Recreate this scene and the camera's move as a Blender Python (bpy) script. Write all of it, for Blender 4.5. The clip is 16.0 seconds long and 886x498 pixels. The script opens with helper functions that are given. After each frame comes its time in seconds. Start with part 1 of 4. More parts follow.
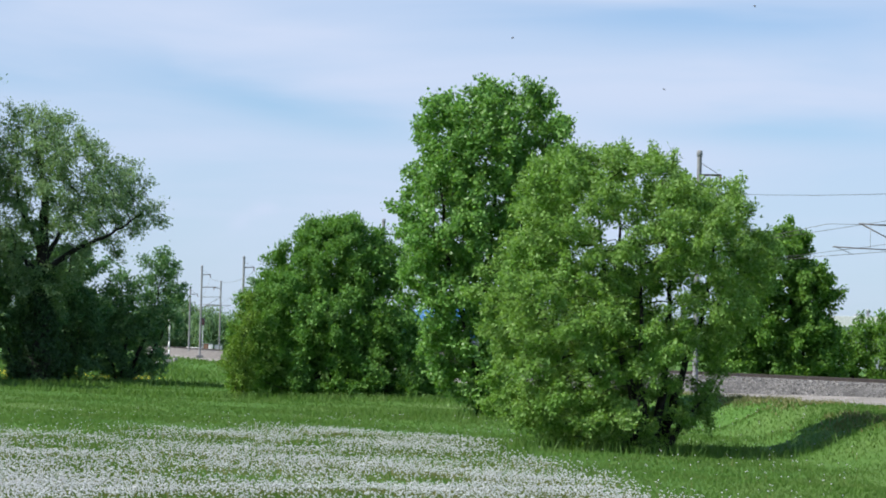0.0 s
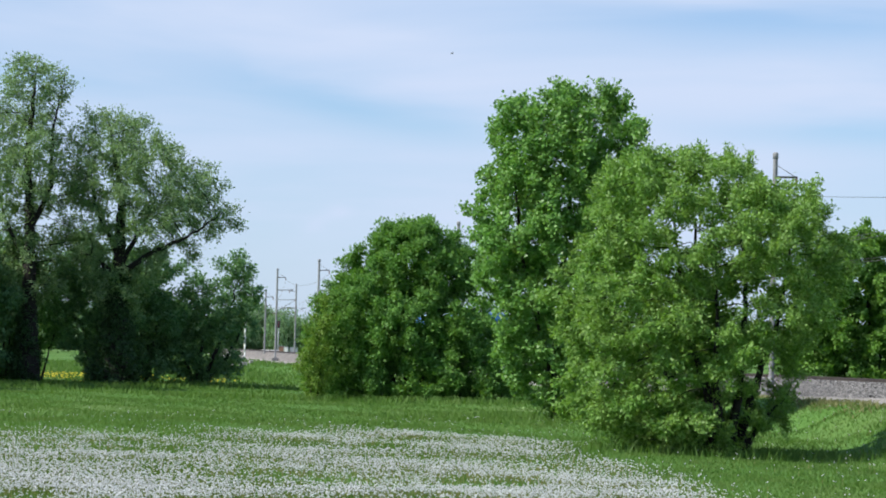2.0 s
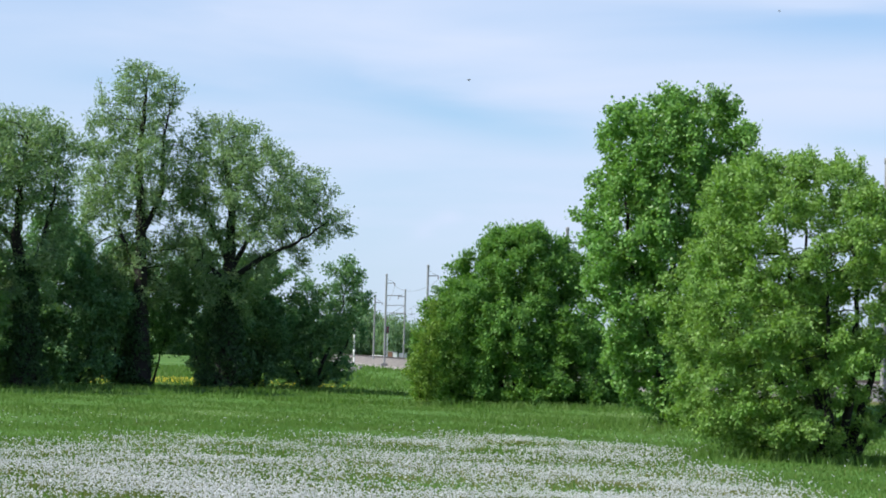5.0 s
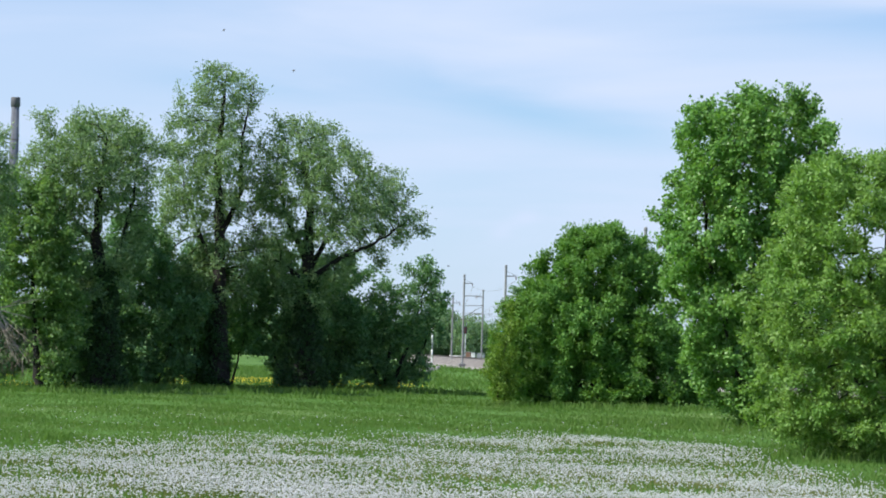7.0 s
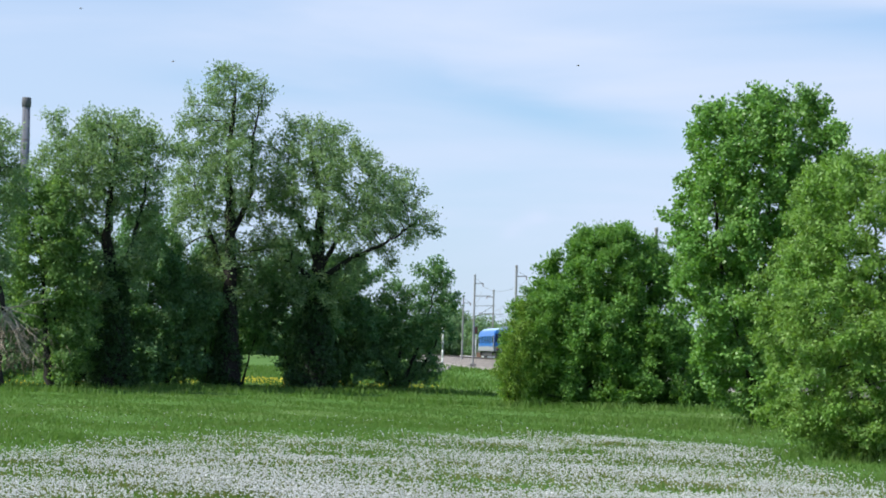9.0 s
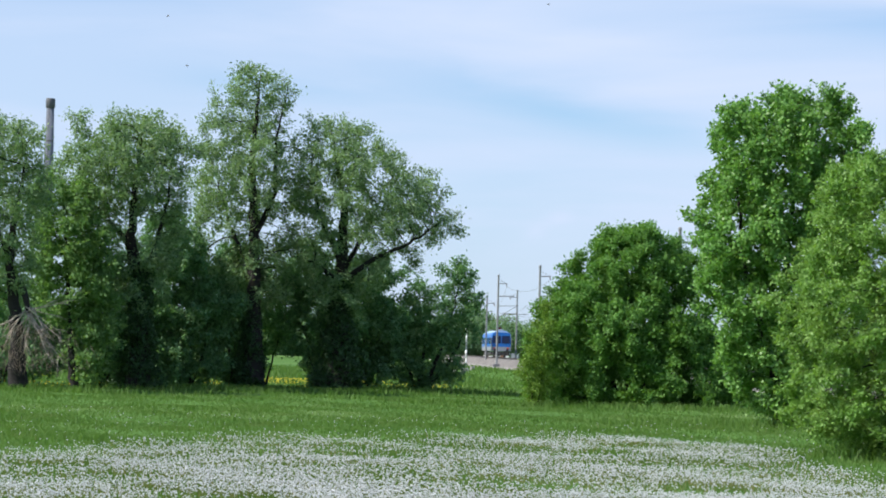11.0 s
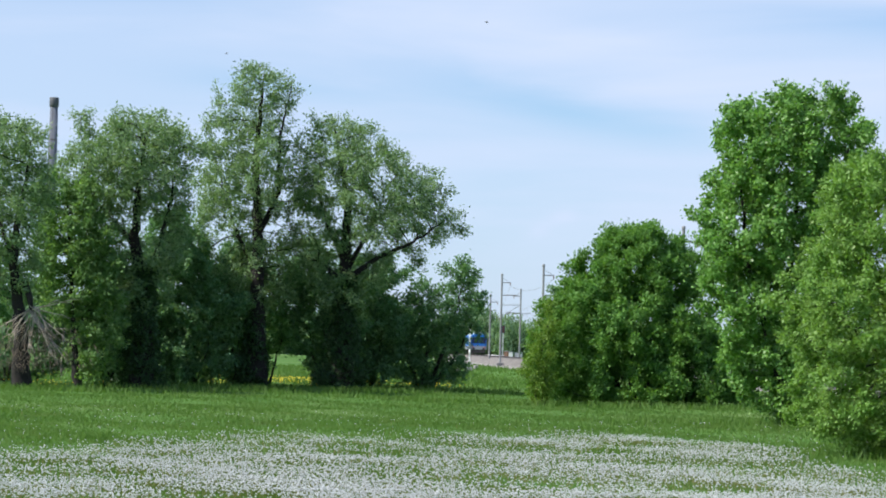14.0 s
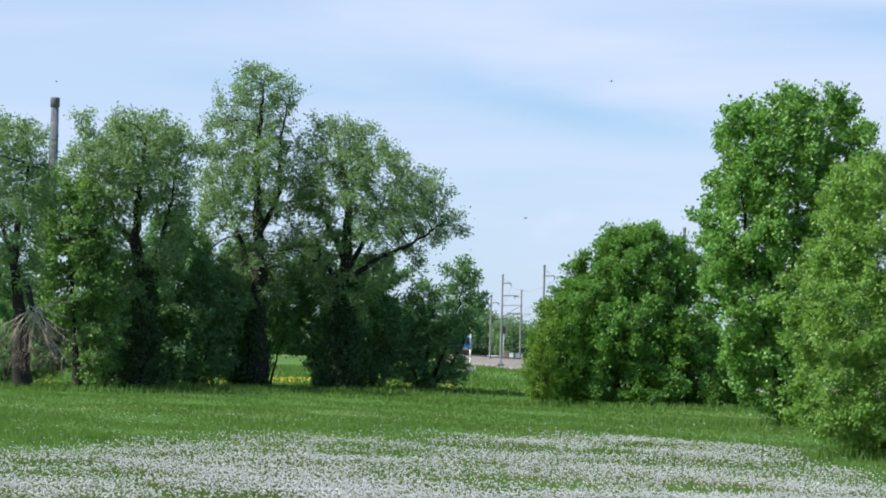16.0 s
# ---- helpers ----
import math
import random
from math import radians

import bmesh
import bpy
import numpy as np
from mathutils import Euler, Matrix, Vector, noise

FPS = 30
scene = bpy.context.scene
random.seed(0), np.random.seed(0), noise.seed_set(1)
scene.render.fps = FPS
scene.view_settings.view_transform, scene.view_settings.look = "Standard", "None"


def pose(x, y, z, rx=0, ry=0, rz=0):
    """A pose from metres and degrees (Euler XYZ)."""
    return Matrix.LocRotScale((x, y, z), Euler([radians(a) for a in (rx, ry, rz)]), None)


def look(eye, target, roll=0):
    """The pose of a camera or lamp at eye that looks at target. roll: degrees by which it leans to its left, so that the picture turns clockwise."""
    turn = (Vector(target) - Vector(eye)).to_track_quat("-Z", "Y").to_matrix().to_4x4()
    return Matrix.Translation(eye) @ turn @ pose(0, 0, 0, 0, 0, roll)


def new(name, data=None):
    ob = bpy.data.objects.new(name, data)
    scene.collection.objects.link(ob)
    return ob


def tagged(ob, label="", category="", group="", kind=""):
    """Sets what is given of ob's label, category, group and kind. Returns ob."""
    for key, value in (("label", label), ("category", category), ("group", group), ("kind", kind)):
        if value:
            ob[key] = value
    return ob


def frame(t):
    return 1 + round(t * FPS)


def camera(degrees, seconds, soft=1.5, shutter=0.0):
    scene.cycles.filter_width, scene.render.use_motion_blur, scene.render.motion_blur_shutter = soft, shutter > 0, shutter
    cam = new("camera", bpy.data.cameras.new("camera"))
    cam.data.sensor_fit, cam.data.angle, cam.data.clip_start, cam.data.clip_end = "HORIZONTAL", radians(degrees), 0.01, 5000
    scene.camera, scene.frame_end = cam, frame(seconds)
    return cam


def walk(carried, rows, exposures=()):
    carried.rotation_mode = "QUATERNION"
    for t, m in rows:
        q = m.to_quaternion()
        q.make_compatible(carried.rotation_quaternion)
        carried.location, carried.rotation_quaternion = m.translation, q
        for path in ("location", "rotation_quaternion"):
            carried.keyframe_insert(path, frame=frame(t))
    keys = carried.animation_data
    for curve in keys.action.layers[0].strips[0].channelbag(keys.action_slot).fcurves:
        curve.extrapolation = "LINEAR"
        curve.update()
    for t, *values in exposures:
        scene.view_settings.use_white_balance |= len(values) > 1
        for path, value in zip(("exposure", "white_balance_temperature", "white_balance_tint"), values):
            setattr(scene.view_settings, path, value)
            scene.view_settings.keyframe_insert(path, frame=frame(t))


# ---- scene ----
cam = camera(21.14, 16.0, 1.9)
EYE = 2.6
TURNS = [
    (0.0, 0.000, 2.413, -1.430),
    (0.5, 0.443, 2.471, -1.458),
    (1.0, 0.263, 2.427, -1.486),
    (1.5, 0.196, 2.436, -1.523),
    (2.0, 1.808, 2.434, -1.457),
    (2.5, 2.957, 2.433, -1.569),
    (3.0, 3.076, 2.454, -1.568),
    (5.5, 4.944, 2.509, -1.577),
    (6.0, 5.438, 2.494, -1.580),
    (6.5, 5.914, 2.438, -1.609),
    (7.0, 6.313, 2.458, -1.554),
    (7.5, 6.382, 2.432, -1.617),
    (8.0, 6.478, 2.462, -1.611),
    (10.5, 6.774, 2.432, -1.552),
    (11.0, 7.138, 2.444, -1.531),
    (11.5, 7.284, 2.446, -1.550),
    (12.0, 7.221, 2.437, -1.541),
    (12.5, 7.264, 2.441, -1.536),
    (13.0, 7.242, 2.460, -1.544),
    (13.5, 7.214, 2.489, -1.552),
    (14.0, 7.223, 2.417, -1.539),
    (14.5, 7.231, 2.368, -1.582),
    (15.0, 7.249, 2.374, -1.654),
    (15.5, 7.248, 2.390, -1.625),
    (16.0, 7.238, 2.429, -1.600),
]
rows = [(t, pose(0, 0, EYE, 90 + p, r, yaw)) for t, yaw, p, r in TURNS]
walk(cam, rows, [(0.0, 0.32), (3.0, 0.39), (6.0, 0.45), (16.0, 0.45)])

# ---- world, sun ----
SUN_FROM = Vector((-0.93, -0.37, 0)).normalized()
SUN_EL = radians(47)


def build_world():
    w = bpy.data.worlds.new("sky")
    scene.world = w
    w.use_nodes = True
    nt = w.node_tree
    nt.nodes.clear()
    N, L = nt.nodes.new, nt.links.new
    out, bg = N("ShaderNodeOutputWorld"), N("ShaderNodeBackground")
    sky = N("ShaderNodeTexSky")
    sky.sky_type = "NISHITA"
    sky.sun_disc = False
    sky.sun_elevation = SUN_EL
    sky.sun_rotation = math.atan2(SUN_FROM.x, SUN_FROM.y)
    sky.air_density, sky.dust_density, sky.ozone_density = 1.0, 0.6, 2.0
    co = N("ShaderNodeTexCoord")
    # thin streaky cloud: wide across, shallow upwards, leaning down to one side
    mp = N("ShaderNodeMapping")
    mp.inputs["Scale"].default_value = (5.0, 1.2, 34.0)
    mp.inputs["Rotation"].default_value = (0, radians(3.0), 0)
    mp.inputs["Location"].default_value = (3.1, 0.4, 0.55)
    n1 = N("ShaderNodeTexNoise")
    n1.inputs["Scale"].default_value = 1.0
    n1.inputs["Detail"].default_value = 5
    n1.inputs["Roughness"].default_value = 0.5
    n1.inputs["Distortion"].default_value = 0.35
    r1 = N("ShaderNodeValToRGB")
    r1.color_ramp.elements[0].position, r1.color_ramp.elements[1].position = 0.36, 0.66
    cool = N("ShaderNodeMix")
    cool.data_type = "RGBA"
    cool.blend_type = "MULTIPLY"
    cool.inputs[0].default_value = 1.0
    cool.inputs[7].default_value = SKY_TINT
    mix = N("ShaderNodeMix")
    mix.data_type = "RGBA"
    mix.inputs[7].default_value = CLOUD
    fac = N("ShaderNodeMath")
    fac.operation = "MULTIPLY_ADD"
    fac.inputs[1].default_value = 0.30
    fac.inputs[2].default_value = 0.66
    L(co.outputs["Generated"], mp.inputs["Vector"])
    L(mp.outputs[0], n1.inputs["Vector"])
    L(n1.outputs["Fac"], r1.inputs[0])
    L(r1.outputs[0], fac.inputs[0])
    # the veil thins towards the zenith, and has a few long clear streaks
    sep = N("ShaderNodeSeparateXYZ")
    L(co.outputs["Generated"], sep.inputs[0])

    def calc(op, a, b=None, c=None):
        n = N("ShaderNodeMath")
        n.operation = op
        for i, v in enumerate((a, b, c)):
            if v is None:
                continue
            if isinstance(v, (int, float)):
                n.inputs[i].default_value = v
            else:
                L(v, n.inputs[i])
        return n.outputs[0]

    az = calc("DIVIDE", sep.outputs[0], calc("MAXIMUM", sep.outputs[1], 0.2))
    warp = calc("MULTIPLY_ADD", n1.outputs["Fac"], 0.02, -0.01)
    veil = fac.outputs[0]
    for a0, e0, half, thick, slope, amount in CLEAR:
        u = calc("DIVIDE", calc("SUBTRACT", az, a0), half)
        e = calc("ADD", calc("SUBTRACT", sep.outputs[2], e0), warp)
        v = calc("DIVIDE", calc("MULTIPLY_ADD", calc("SUBTRACT", az, a0), -slope, e), thick)
        r2 = calc("ADD", calc("MULTIPLY", u, u), calc("MULTIPLY", v, v))
        veil = calc("MULTIPLY_ADD", calc("POWER", 2.718, calc("MULTIPLY", r2, -1.0)), -amount, veil)
    up = N("ShaderNodeMapRange")
    up.interpolation_type = "SMOOTHSTEP"
    for i, v in ((1, 0.2), (2, 0.6), (3, 1.0), (4, 0.15)):
        up.inputs[i].default_value = v
    L(sep.outputs[2], up.inputs[0])
    total = N("ShaderNodeMath")
    total.operation, total.use_clamp = "MULTIPLY", True
    L(veil, total.inputs[0])
    L(up.outputs[0], total.inputs[1])
    L(total.outputs[0], mix.inputs[0])
    L(sky.outputs[0], cool.inputs[6])
    L(cool.outputs[2], mix.inputs[6])
    L(mix.outputs[2], bg.inputs["Color"])
    bg.inputs["Strength"].default_value = 0.1
    L(bg.outputs[0], out.inputs[0])


# clear streaks: across, height, half length, half thickness, slope, how clear
CLEAR = [(0.10, 0.137, 0.10, 0.0075, -0.02, 0.30), (-0.068, 0.099, 0.06, 0.009, -0.15, 0.40), (0.135, 0.096, 0.075, 0.008, -0.05, 0.40),
         (-0.29, 0.147, 0.08, 0.008, 0.0, 0.35), (-0.20, 0.106, 0.05, 0.006, -0.05, 0.2),
         (-0.077, 0.056, 0.006, 0.0028, 0.1, -0.16), (-0.087, 0.050, 0.005, 0.0035, 0.3, -0.13), (-0.045, 0.053, 0.008, 0.003, 0.0, -0.13)]
SKY_TINT = (0.62, 0.90, 1.15, 1)
CLOUD = (5.05, 5.85, 7.5, 1)
build_world()
sun = new("sun", bpy.data.lights.new("sun", "SUN"))
sun.data.energy, sun.data.angle, sun.data.color = 5.0, radians(0.53), (1.0, 0.95, 0.87)
sun.matrix_world = look(SUN_FROM * 60 + Vector((0, 0, 60 * math.tan(SUN_EL))), (0, 0, 0))
scene.view_settings.exposure = 0.45


# ---- materials ----
def material(name):
    m = bpy.data.materials.new(name)
    m.use_nodes = True
    nt = m.node_tree
    return m, nt, nt.nodes["Principled BSDF"]


def noise_mix(nt, a, b, scale, detail=4, lo=0.35, hi=0.65, vec=None, src="Object"):
    """Two colours mixed by noise; a and b are colours or sockets."""
    co = nt.nodes.new("ShaderNodeTexCoord")
    n = nt.nodes.new("ShaderNodeTexNoise")
    n.inputs["Scale"].default_value = scale
    n.inputs["Detail"].default_value = detail
    if vec:
        mp = nt.nodes.new("ShaderNodeMapping")
        mp.inputs["Scale"].default_value = vec
        nt.links.new(co.outputs[src], mp.inputs[0])
        nt.links.new(mp.outputs[0], n.inputs["Vector"])
    else:
        nt.links.new(co.outputs[src], n.inputs["Vector"])
    r = nt.nodes.new("ShaderNodeMapRange")
    r.inputs[1].default_value, r.inputs[2].default_value = lo, hi
    nt.links.new(n.outputs["Fac"], r.inputs[0])
    mx = nt.nodes.new("ShaderNodeMix")
    mx.data_type = "RGBA"
    nt.links.new(r.outputs[0], mx.inputs[0])
    for k, c in ((6, a), (7, b)):
        if isinstance(c, bpy.types.NodeSocket):
            nt.links.new(c, mx.inputs[k])
        else:
            mx.inputs[k].default_value = (*c, 1)
    return mx.outputs[2], n.outputs["Fac"]


def bump(nt, bsdf, height, strength, distance):
    b = nt.nodes.new("ShaderNodeBump")
    b.inputs["Strength"].default_value, b.inputs["Distance"].default_value = strength, distance
    nt.links.new(height, b.inputs["Height"])
    nt.links.new(b.outputs[0], bsdf.inputs["Normal"])


def plain(name, a, b, scale, rough=0.7, metal=0.0, relief=0.3, depth=0.01, big=0.0):
    m, nt, p = material(name)
    c, f = noise_mix(nt, a, b, scale)
    if big:
        c, _ = noise_mix(nt, c, tuple(0.75 * v for v in a), big, 3, 0.45, 0.75)
    nt.links.new(c, p.inputs["Base Color"])
    p.inputs["Roughness"].default_value, p.inputs["Metallic"].default_value = rough, metal
    bump(nt, p, f, relief, depth)
    return m


def leaf_material(name, dark, light, back, through_part=0.35, rough=0.5):
    """Leaves: each its own shade, glossy above, letting some light through."""
    m, nt, p = material(name)
    geo = nt.nodes.new("ShaderNodeNewGeometry")
    mx = nt.nodes.new("ShaderNodeMix")
    mx.data_type = "RGBA"
    nt.links.new(geo.outputs["Random Per Island"], mx.inputs[0])
    mx.inputs[6].default_value, mx.inputs[7].default_value = (*dark, 1), (*light, 1)
    c, _ = noise_mix(nt, mx.outputs[2], back, 0.55, 2, 0.45, 0.8)
    nt.links.new(c, p.inputs["Base Color"])
    p.inputs["Roughness"].default_value = rough
    p.inputs["Specular IOR Level"].default_value = 0.28
    tr = nt.nodes.new("ShaderNodeBsdfTranslucent")
    hs = nt.nodes.new("ShaderNodeMix")
    hs.data_type = "RGBA"
    hs.blend_type = "MULTIPLY"
    hs.inputs[0].default_value = 1.0
    hs.inputs[7].default_value = (1.25, 1.3, 0.55, 1)
    nt.links.new(c, hs.inputs[6])
    nt.links.new(hs.outputs[2], tr.inputs["Color"])
    ms = nt.nodes.new("ShaderNodeMixShader")
    ms.inputs[0].default_value = through_part
    nt.links.new(p.outputs[0], ms.inputs[1])
    nt.links.new(tr.outputs[0], ms.inputs[2])
    nt.links.new(ms.outputs[0], nt.nodes["Material Output"].inputs["Surface"])
    return m


LEAF_WILLOW = leaf_material("willow leaves", (0.118, 0.235, 0.05), (0.285, 0.45, 0.13), (0.175, 0.335, 0.072), 0.38)
LEAF_POPLAR = leaf_material("poplar leaves", (0.088, 0.215, 0.045), (0.25, 0.44, 0.13), (0.14, 0.31, 0.072), 0.36, 0.38)
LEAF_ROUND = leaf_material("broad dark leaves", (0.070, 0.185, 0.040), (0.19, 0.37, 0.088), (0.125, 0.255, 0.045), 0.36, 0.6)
# silvery leaves, with extra blue that paints in some distance haze
LEAF_SILVER = leaf_material("silvery willow leaves with haze blue", (0.118, 0.215, 0.108), (0.28, 0.40, 0.21), (0.16, 0.275, 0.108), 0.38, 0.5)
LEAF_UNDER = leaf_material("undergrowth leaves", (0.075, 0.185, 0.09), (0.195, 0.34, 0.155), (0.108, 0.24, 0.098), 0.36, 0.6)
# deeper green: some of the hedge's inner shade is put into the leaves
LEAF_SHADED = leaf_material("hedge leaves with shade in their green", (0.072, 0.178, 0.036), (0.20, 0.365, 0.072), (0.13, 0.26, 0.048), 0.4, 0.6)
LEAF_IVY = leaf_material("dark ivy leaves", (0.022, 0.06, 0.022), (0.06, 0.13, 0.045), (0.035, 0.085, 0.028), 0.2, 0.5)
LEAF_HEDGE = leaf_material("railway tree leaves", (0.095, 0.20, 0.07), (0.24, 0.385, 0.14), (0.145, 0.275, 0.085), 0.4, 0.6)
LEAF_LIGHT = leaf_material("light shrub leaves", (0.08, 0.17, 0.02), (0.20, 0.32, 0.05), (0.13, 0.22, 0.03))
# distance haze is painted into the leaf colour: paler and bluer
LEAF_FAR_HAZE = leaf_material("far leaves with painted haze", (0.13, 0.24, 0.14), (0.24, 0.36, 0.21), (0.17, 0.29, 0.17), 0.4, 0.8)
# bark set near black: shade under the crowns is put into its colour
BARK_SHADED = plain("bark darkened with crown shade", (0.010, 0.009, 0.008), (0.024, 0.021, 0.018), 9, 0.95, 0, 0.8, 0.03)
DEADWOOD = plain("dead bleached wood", (0.27, 0.23, 0.185), (0.45, 0.39, 0.32), 7, 0.85)
TWIGWOOD = plain("dead twigs", (0.11, 0.09, 0.065), (0.21, 0.17, 0.13), 7, 0.9)
TWIG_GREY = plain("grey bare twigs", (0.07, 0.07, 0.065), (0.13, 0.125, 0.115), 7, 0.9)
CONCRETE = plain("weathered concrete", (0.15, 0.15, 0.152), (0.25, 0.25, 0.25), 6, 0.85, 0, 0.4, 0.01, 0.8)
MAST = plain("weathered mast concrete", (0.20, 0.205, 0.21), (0.30, 0.305, 0.31), 6, 0.85, 0, 0.4, 0.01, 0.8)
STEEL_DARK = plain("dark weathered steel", (0.09, 0.085, 0.08), (0.16, 0.14, 0.12), 8, 0.6, 0.5)
RAIL = plain("rusty rail steel", (0.045, 0.037, 0.033), (0.085, 0.07, 0.062), 10, 0.6, 0.3)
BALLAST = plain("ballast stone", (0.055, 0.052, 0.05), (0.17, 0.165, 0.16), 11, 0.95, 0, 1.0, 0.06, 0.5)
BALLAST_PALE = plain("pale far ballast", (0.13, 0.118, 0.107), (0.235, 0.215, 0.195), 11, 0.95, 0, 1.0, 0.06, 0.5)
GRAVEL = plain("pale gravel", (0.22, 0.203, 0.18), (0.35, 0.323, 0.29), 8, 0.95, 0, 0.7, 0.03, 0.4)
SLEEPER = plain("concrete sleeper", (0.30, 0.28, 0.26), (0.42, 0.40, 0.37), 9, 0.9)


def meadow_material():
    m, nt, p = material("meadow grass")
    c, f = noise_mix(nt, (0.060, 0.143, 0.026), (0.104, 0.207, 0.043), 5.5, 6, 0.3, 0.7, (1, 0.5, 1))
    c, _ = noise_mix(nt, c, (0.13, 0.178, 0.056), 0.16, 4, 0.45, 0.8, (1, 0.45, 1))
    c, _ = noise_mix(nt, c, (0.055, 0.14, 0.024), 0.05, 3, 0.45, 0.7)
    nt.links.new(c, p.inputs["Base Color"])
    p.inputs["Roughness"].default_value = 0.9
    p.inputs["Specular IOR Level"].default_value = 0.15
    bump(nt, p, f, 1.0, 0.12)
    return m


MEADOW = meadow_material()
BLADES = leaf_material("grass blades", (0.079, 0.170, 0.029), (0.115, 0.218, 0.046), (0.116, 0.180, 0.048), 0.35, 0.7)
CLOCKS = plain("seed heads", (0.40, 0.41, 0.405), (0.64, 0.65, 0.655), 40, 0.95)
STRAW = leaf_material("dry grass", (0.15, 0.145, 0.06), (0.27, 0.255, 0.125), (0.13, 0.17, 0.05), 0.2, 0.8)
STALK = leaf_material("olive flower stalks", (0.15, 0.16, 0.06), (0.27, 0.26, 0.12), (0.18, 0.20, 0.08), 0.3, 0.8)
YELLOWS = plain("yellow flowers", (0.62, 0.48, 0.02), (0.80, 0.66, 0.05), 30, 0.8)


# ---- helpers for meshes ----
def mesh_object(name, verts, faces, mat, parent=None, smooth=False):
    me = bpy.data.meshes.new(name)
    me.from_pydata([tuple(v) for v in verts], [], faces)
    me.materials.append(mat)
    if smooth:
        me.polygons.foreach_set("use_smooth", [True] * len(me.polygons))
    me.update()
    ob = new(name, me)
    if parent:
        ob.parent = parent
    return ob


def quads_object(name, verts, mat, parent=None, per=4):
    """Loose faces of `per` corners from an (n, per, 3) array."""
    v = np.ascontiguousarray(verts.reshape(-1, 3), dtype=np.float32)
    n = len(v) // per
    me = bpy.data.meshes.new(name)
    me.vertices.add(len(v))
    me.vertices.foreach_set("co", v.ravel())
    me.loops.add(len(v))
    me.loops.foreach_set("vertex_index", np.arange(len(v), dtype=np.int32))
    me.polygons.add(n)
    me.polygons.foreach_set("loop_start", np.arange(0, n * per, per, dtype=np.int32))
    me.polygons.foreach_set("loop_total", np.full(n, per, dtype=np.int32))
    me.materials.append(mat)
    me.update(calc_edges=True)
    me.validate()
    ob = new(name, me)
    if parent:
        ob.parent = parent
    return ob


def part(name, bm, mat, parent, label=""):
    me = bpy.data.meshes.new(name)
    bm.to_mesh(me)
    bm.free()
    me.materials.append(mat)
    ob = new(name, me)
    ob.parent = parent
    if label:
        tagged(ob, label)
    return ob


def empty(name, place, label, category, group=""):
    ob = new(name)
    ob.matrix_world = place if isinstance(place, Matrix) else Matrix.Translation(place)
    return tagged(ob, label, category, group)


def box(bm, lo, hi, bevel=0.0, m=None):
    lo, hi = Vector(lo), Vector(hi)
    r = bmesh.ops.create_cube(bm, size=1)
    vs = r["verts"]
    bmesh.ops.scale(bm, vec=hi - lo, verts=vs)
    bmesh.ops.translate(bm, vec=(lo + hi) / 2, verts=vs)
    if bevel:
        es = list({e for v in vs for e in v.link_edges})
        r = bmesh.ops.bevel(bm, geom=es, offset=bevel, segments=2, affect="EDGES", profile=0.5)
        vs = [v for v in bm.verts if v.is_valid and v in set(r["verts"]) | {x for x in vs if x.is_valid}]
    if m is not None:
        bmesh.ops.transform(bm, matrix=m, verts=[v for v in vs if v.is_valid])
    return bm


def tube_arrays(points, radii, sides=6):
    pts = [Vector(p) for p in points]
    verts, faces = [], []
    for i, p in enumerate(pts):
        d = (pts[min(i + 1, len(pts) - 1)] - pts[max(i - 1, 0)]).normalized()
        a = d.orthogonal().normalized()
        b = d.cross(a)
        for k in range(sides):
            t = 2 * math.pi * k / sides
            verts.append(p + (a * math.cos(t) + b * math.sin(t)) * radii[i])
    for i in range(len(pts) - 1):
        for k in range(sides):
            k2 = (k + 1) % sides
            faces.append((i * sides + k, i * sides + k2, (i + 1) * sides + k2, (i + 1) * sides + k))
    faces.append(tuple(range(sides))[::-1])
    faces.append(tuple((len(pts) - 1) * sides + k for k in range(sides)))
    return verts, faces


def tubes_object(name, runs, mat, parent=None, sides=6):
    V, F = [], []
    for pts, rad in runs:
        v, f = tube_arrays(pts, rad, sides)
        F += [tuple(i + len(V) for i in q) for q in f]
        V += v
    return mesh_object(name, V, F, mat, parent, True)


# ---- lie of the land ----
TRACK_FIT = np.polyfit([52, 112, 180, 244, 290, 340, 376, 418, 580],
                       [30, 15, -1.7, -17.2, -25.2, -32.9, -39.8, -47, -76], 4)
RAIL_Z = 1.78


def track_x(y):
    return np.polyval(TRACK_FIT, np.clip(y, 40, 600)) + np.where(y > 600, -0.18 * (np.asarray(y) - 600), 0)


def off_track(x, y):
    """Distance from the track's middle; below zero on the meadow's side."""
    return (x - track_x(y)) * 0.972


def rise(a, b, x):
    t = np.clip((x - a) / (b - a), 0, 1)
    return t * t * (3 - 2 * t)


def bench(y):
    """Height of the level strip beside the track: highest near the crossing, lower along the line."""
    return 1.05 - 0.43 * rise(84, 125, y)


def ground_z(x, y):
    x, y = np.asarray(x, float), np.asarray(y, float)
    d = off_track(x, y)
    h = bench(y)
    toe = np.where(y < 82, 9.0, track_x(y) - 11.9)
    near = h * rise(0.0, 3.1, x - toe + 0.35 * np.sin(y * 0.5) * np.sin(y * 0.17 + 1))
    far = h + 0.35 * rise(3.5, 30, d)
    z = np.where(d < 0, near, np.where(d < 3.5, h, far))
    z = z + 0.05 * np.sin(x * 0.31 + 1.3) * np.sin(y * 0.23) + 0.03 * np.sin(x * 0.9 + y * 0.7)
    keep = rise(6.0, 9.0, np.abs(d))
    return z * keep + h * (1 - keep)


def grid_axis(spans):
    out = []
    for a, b, step in spans:
        out += list(np.arange(a, b, step))
    return np.array(out + [spans[-1][1]])


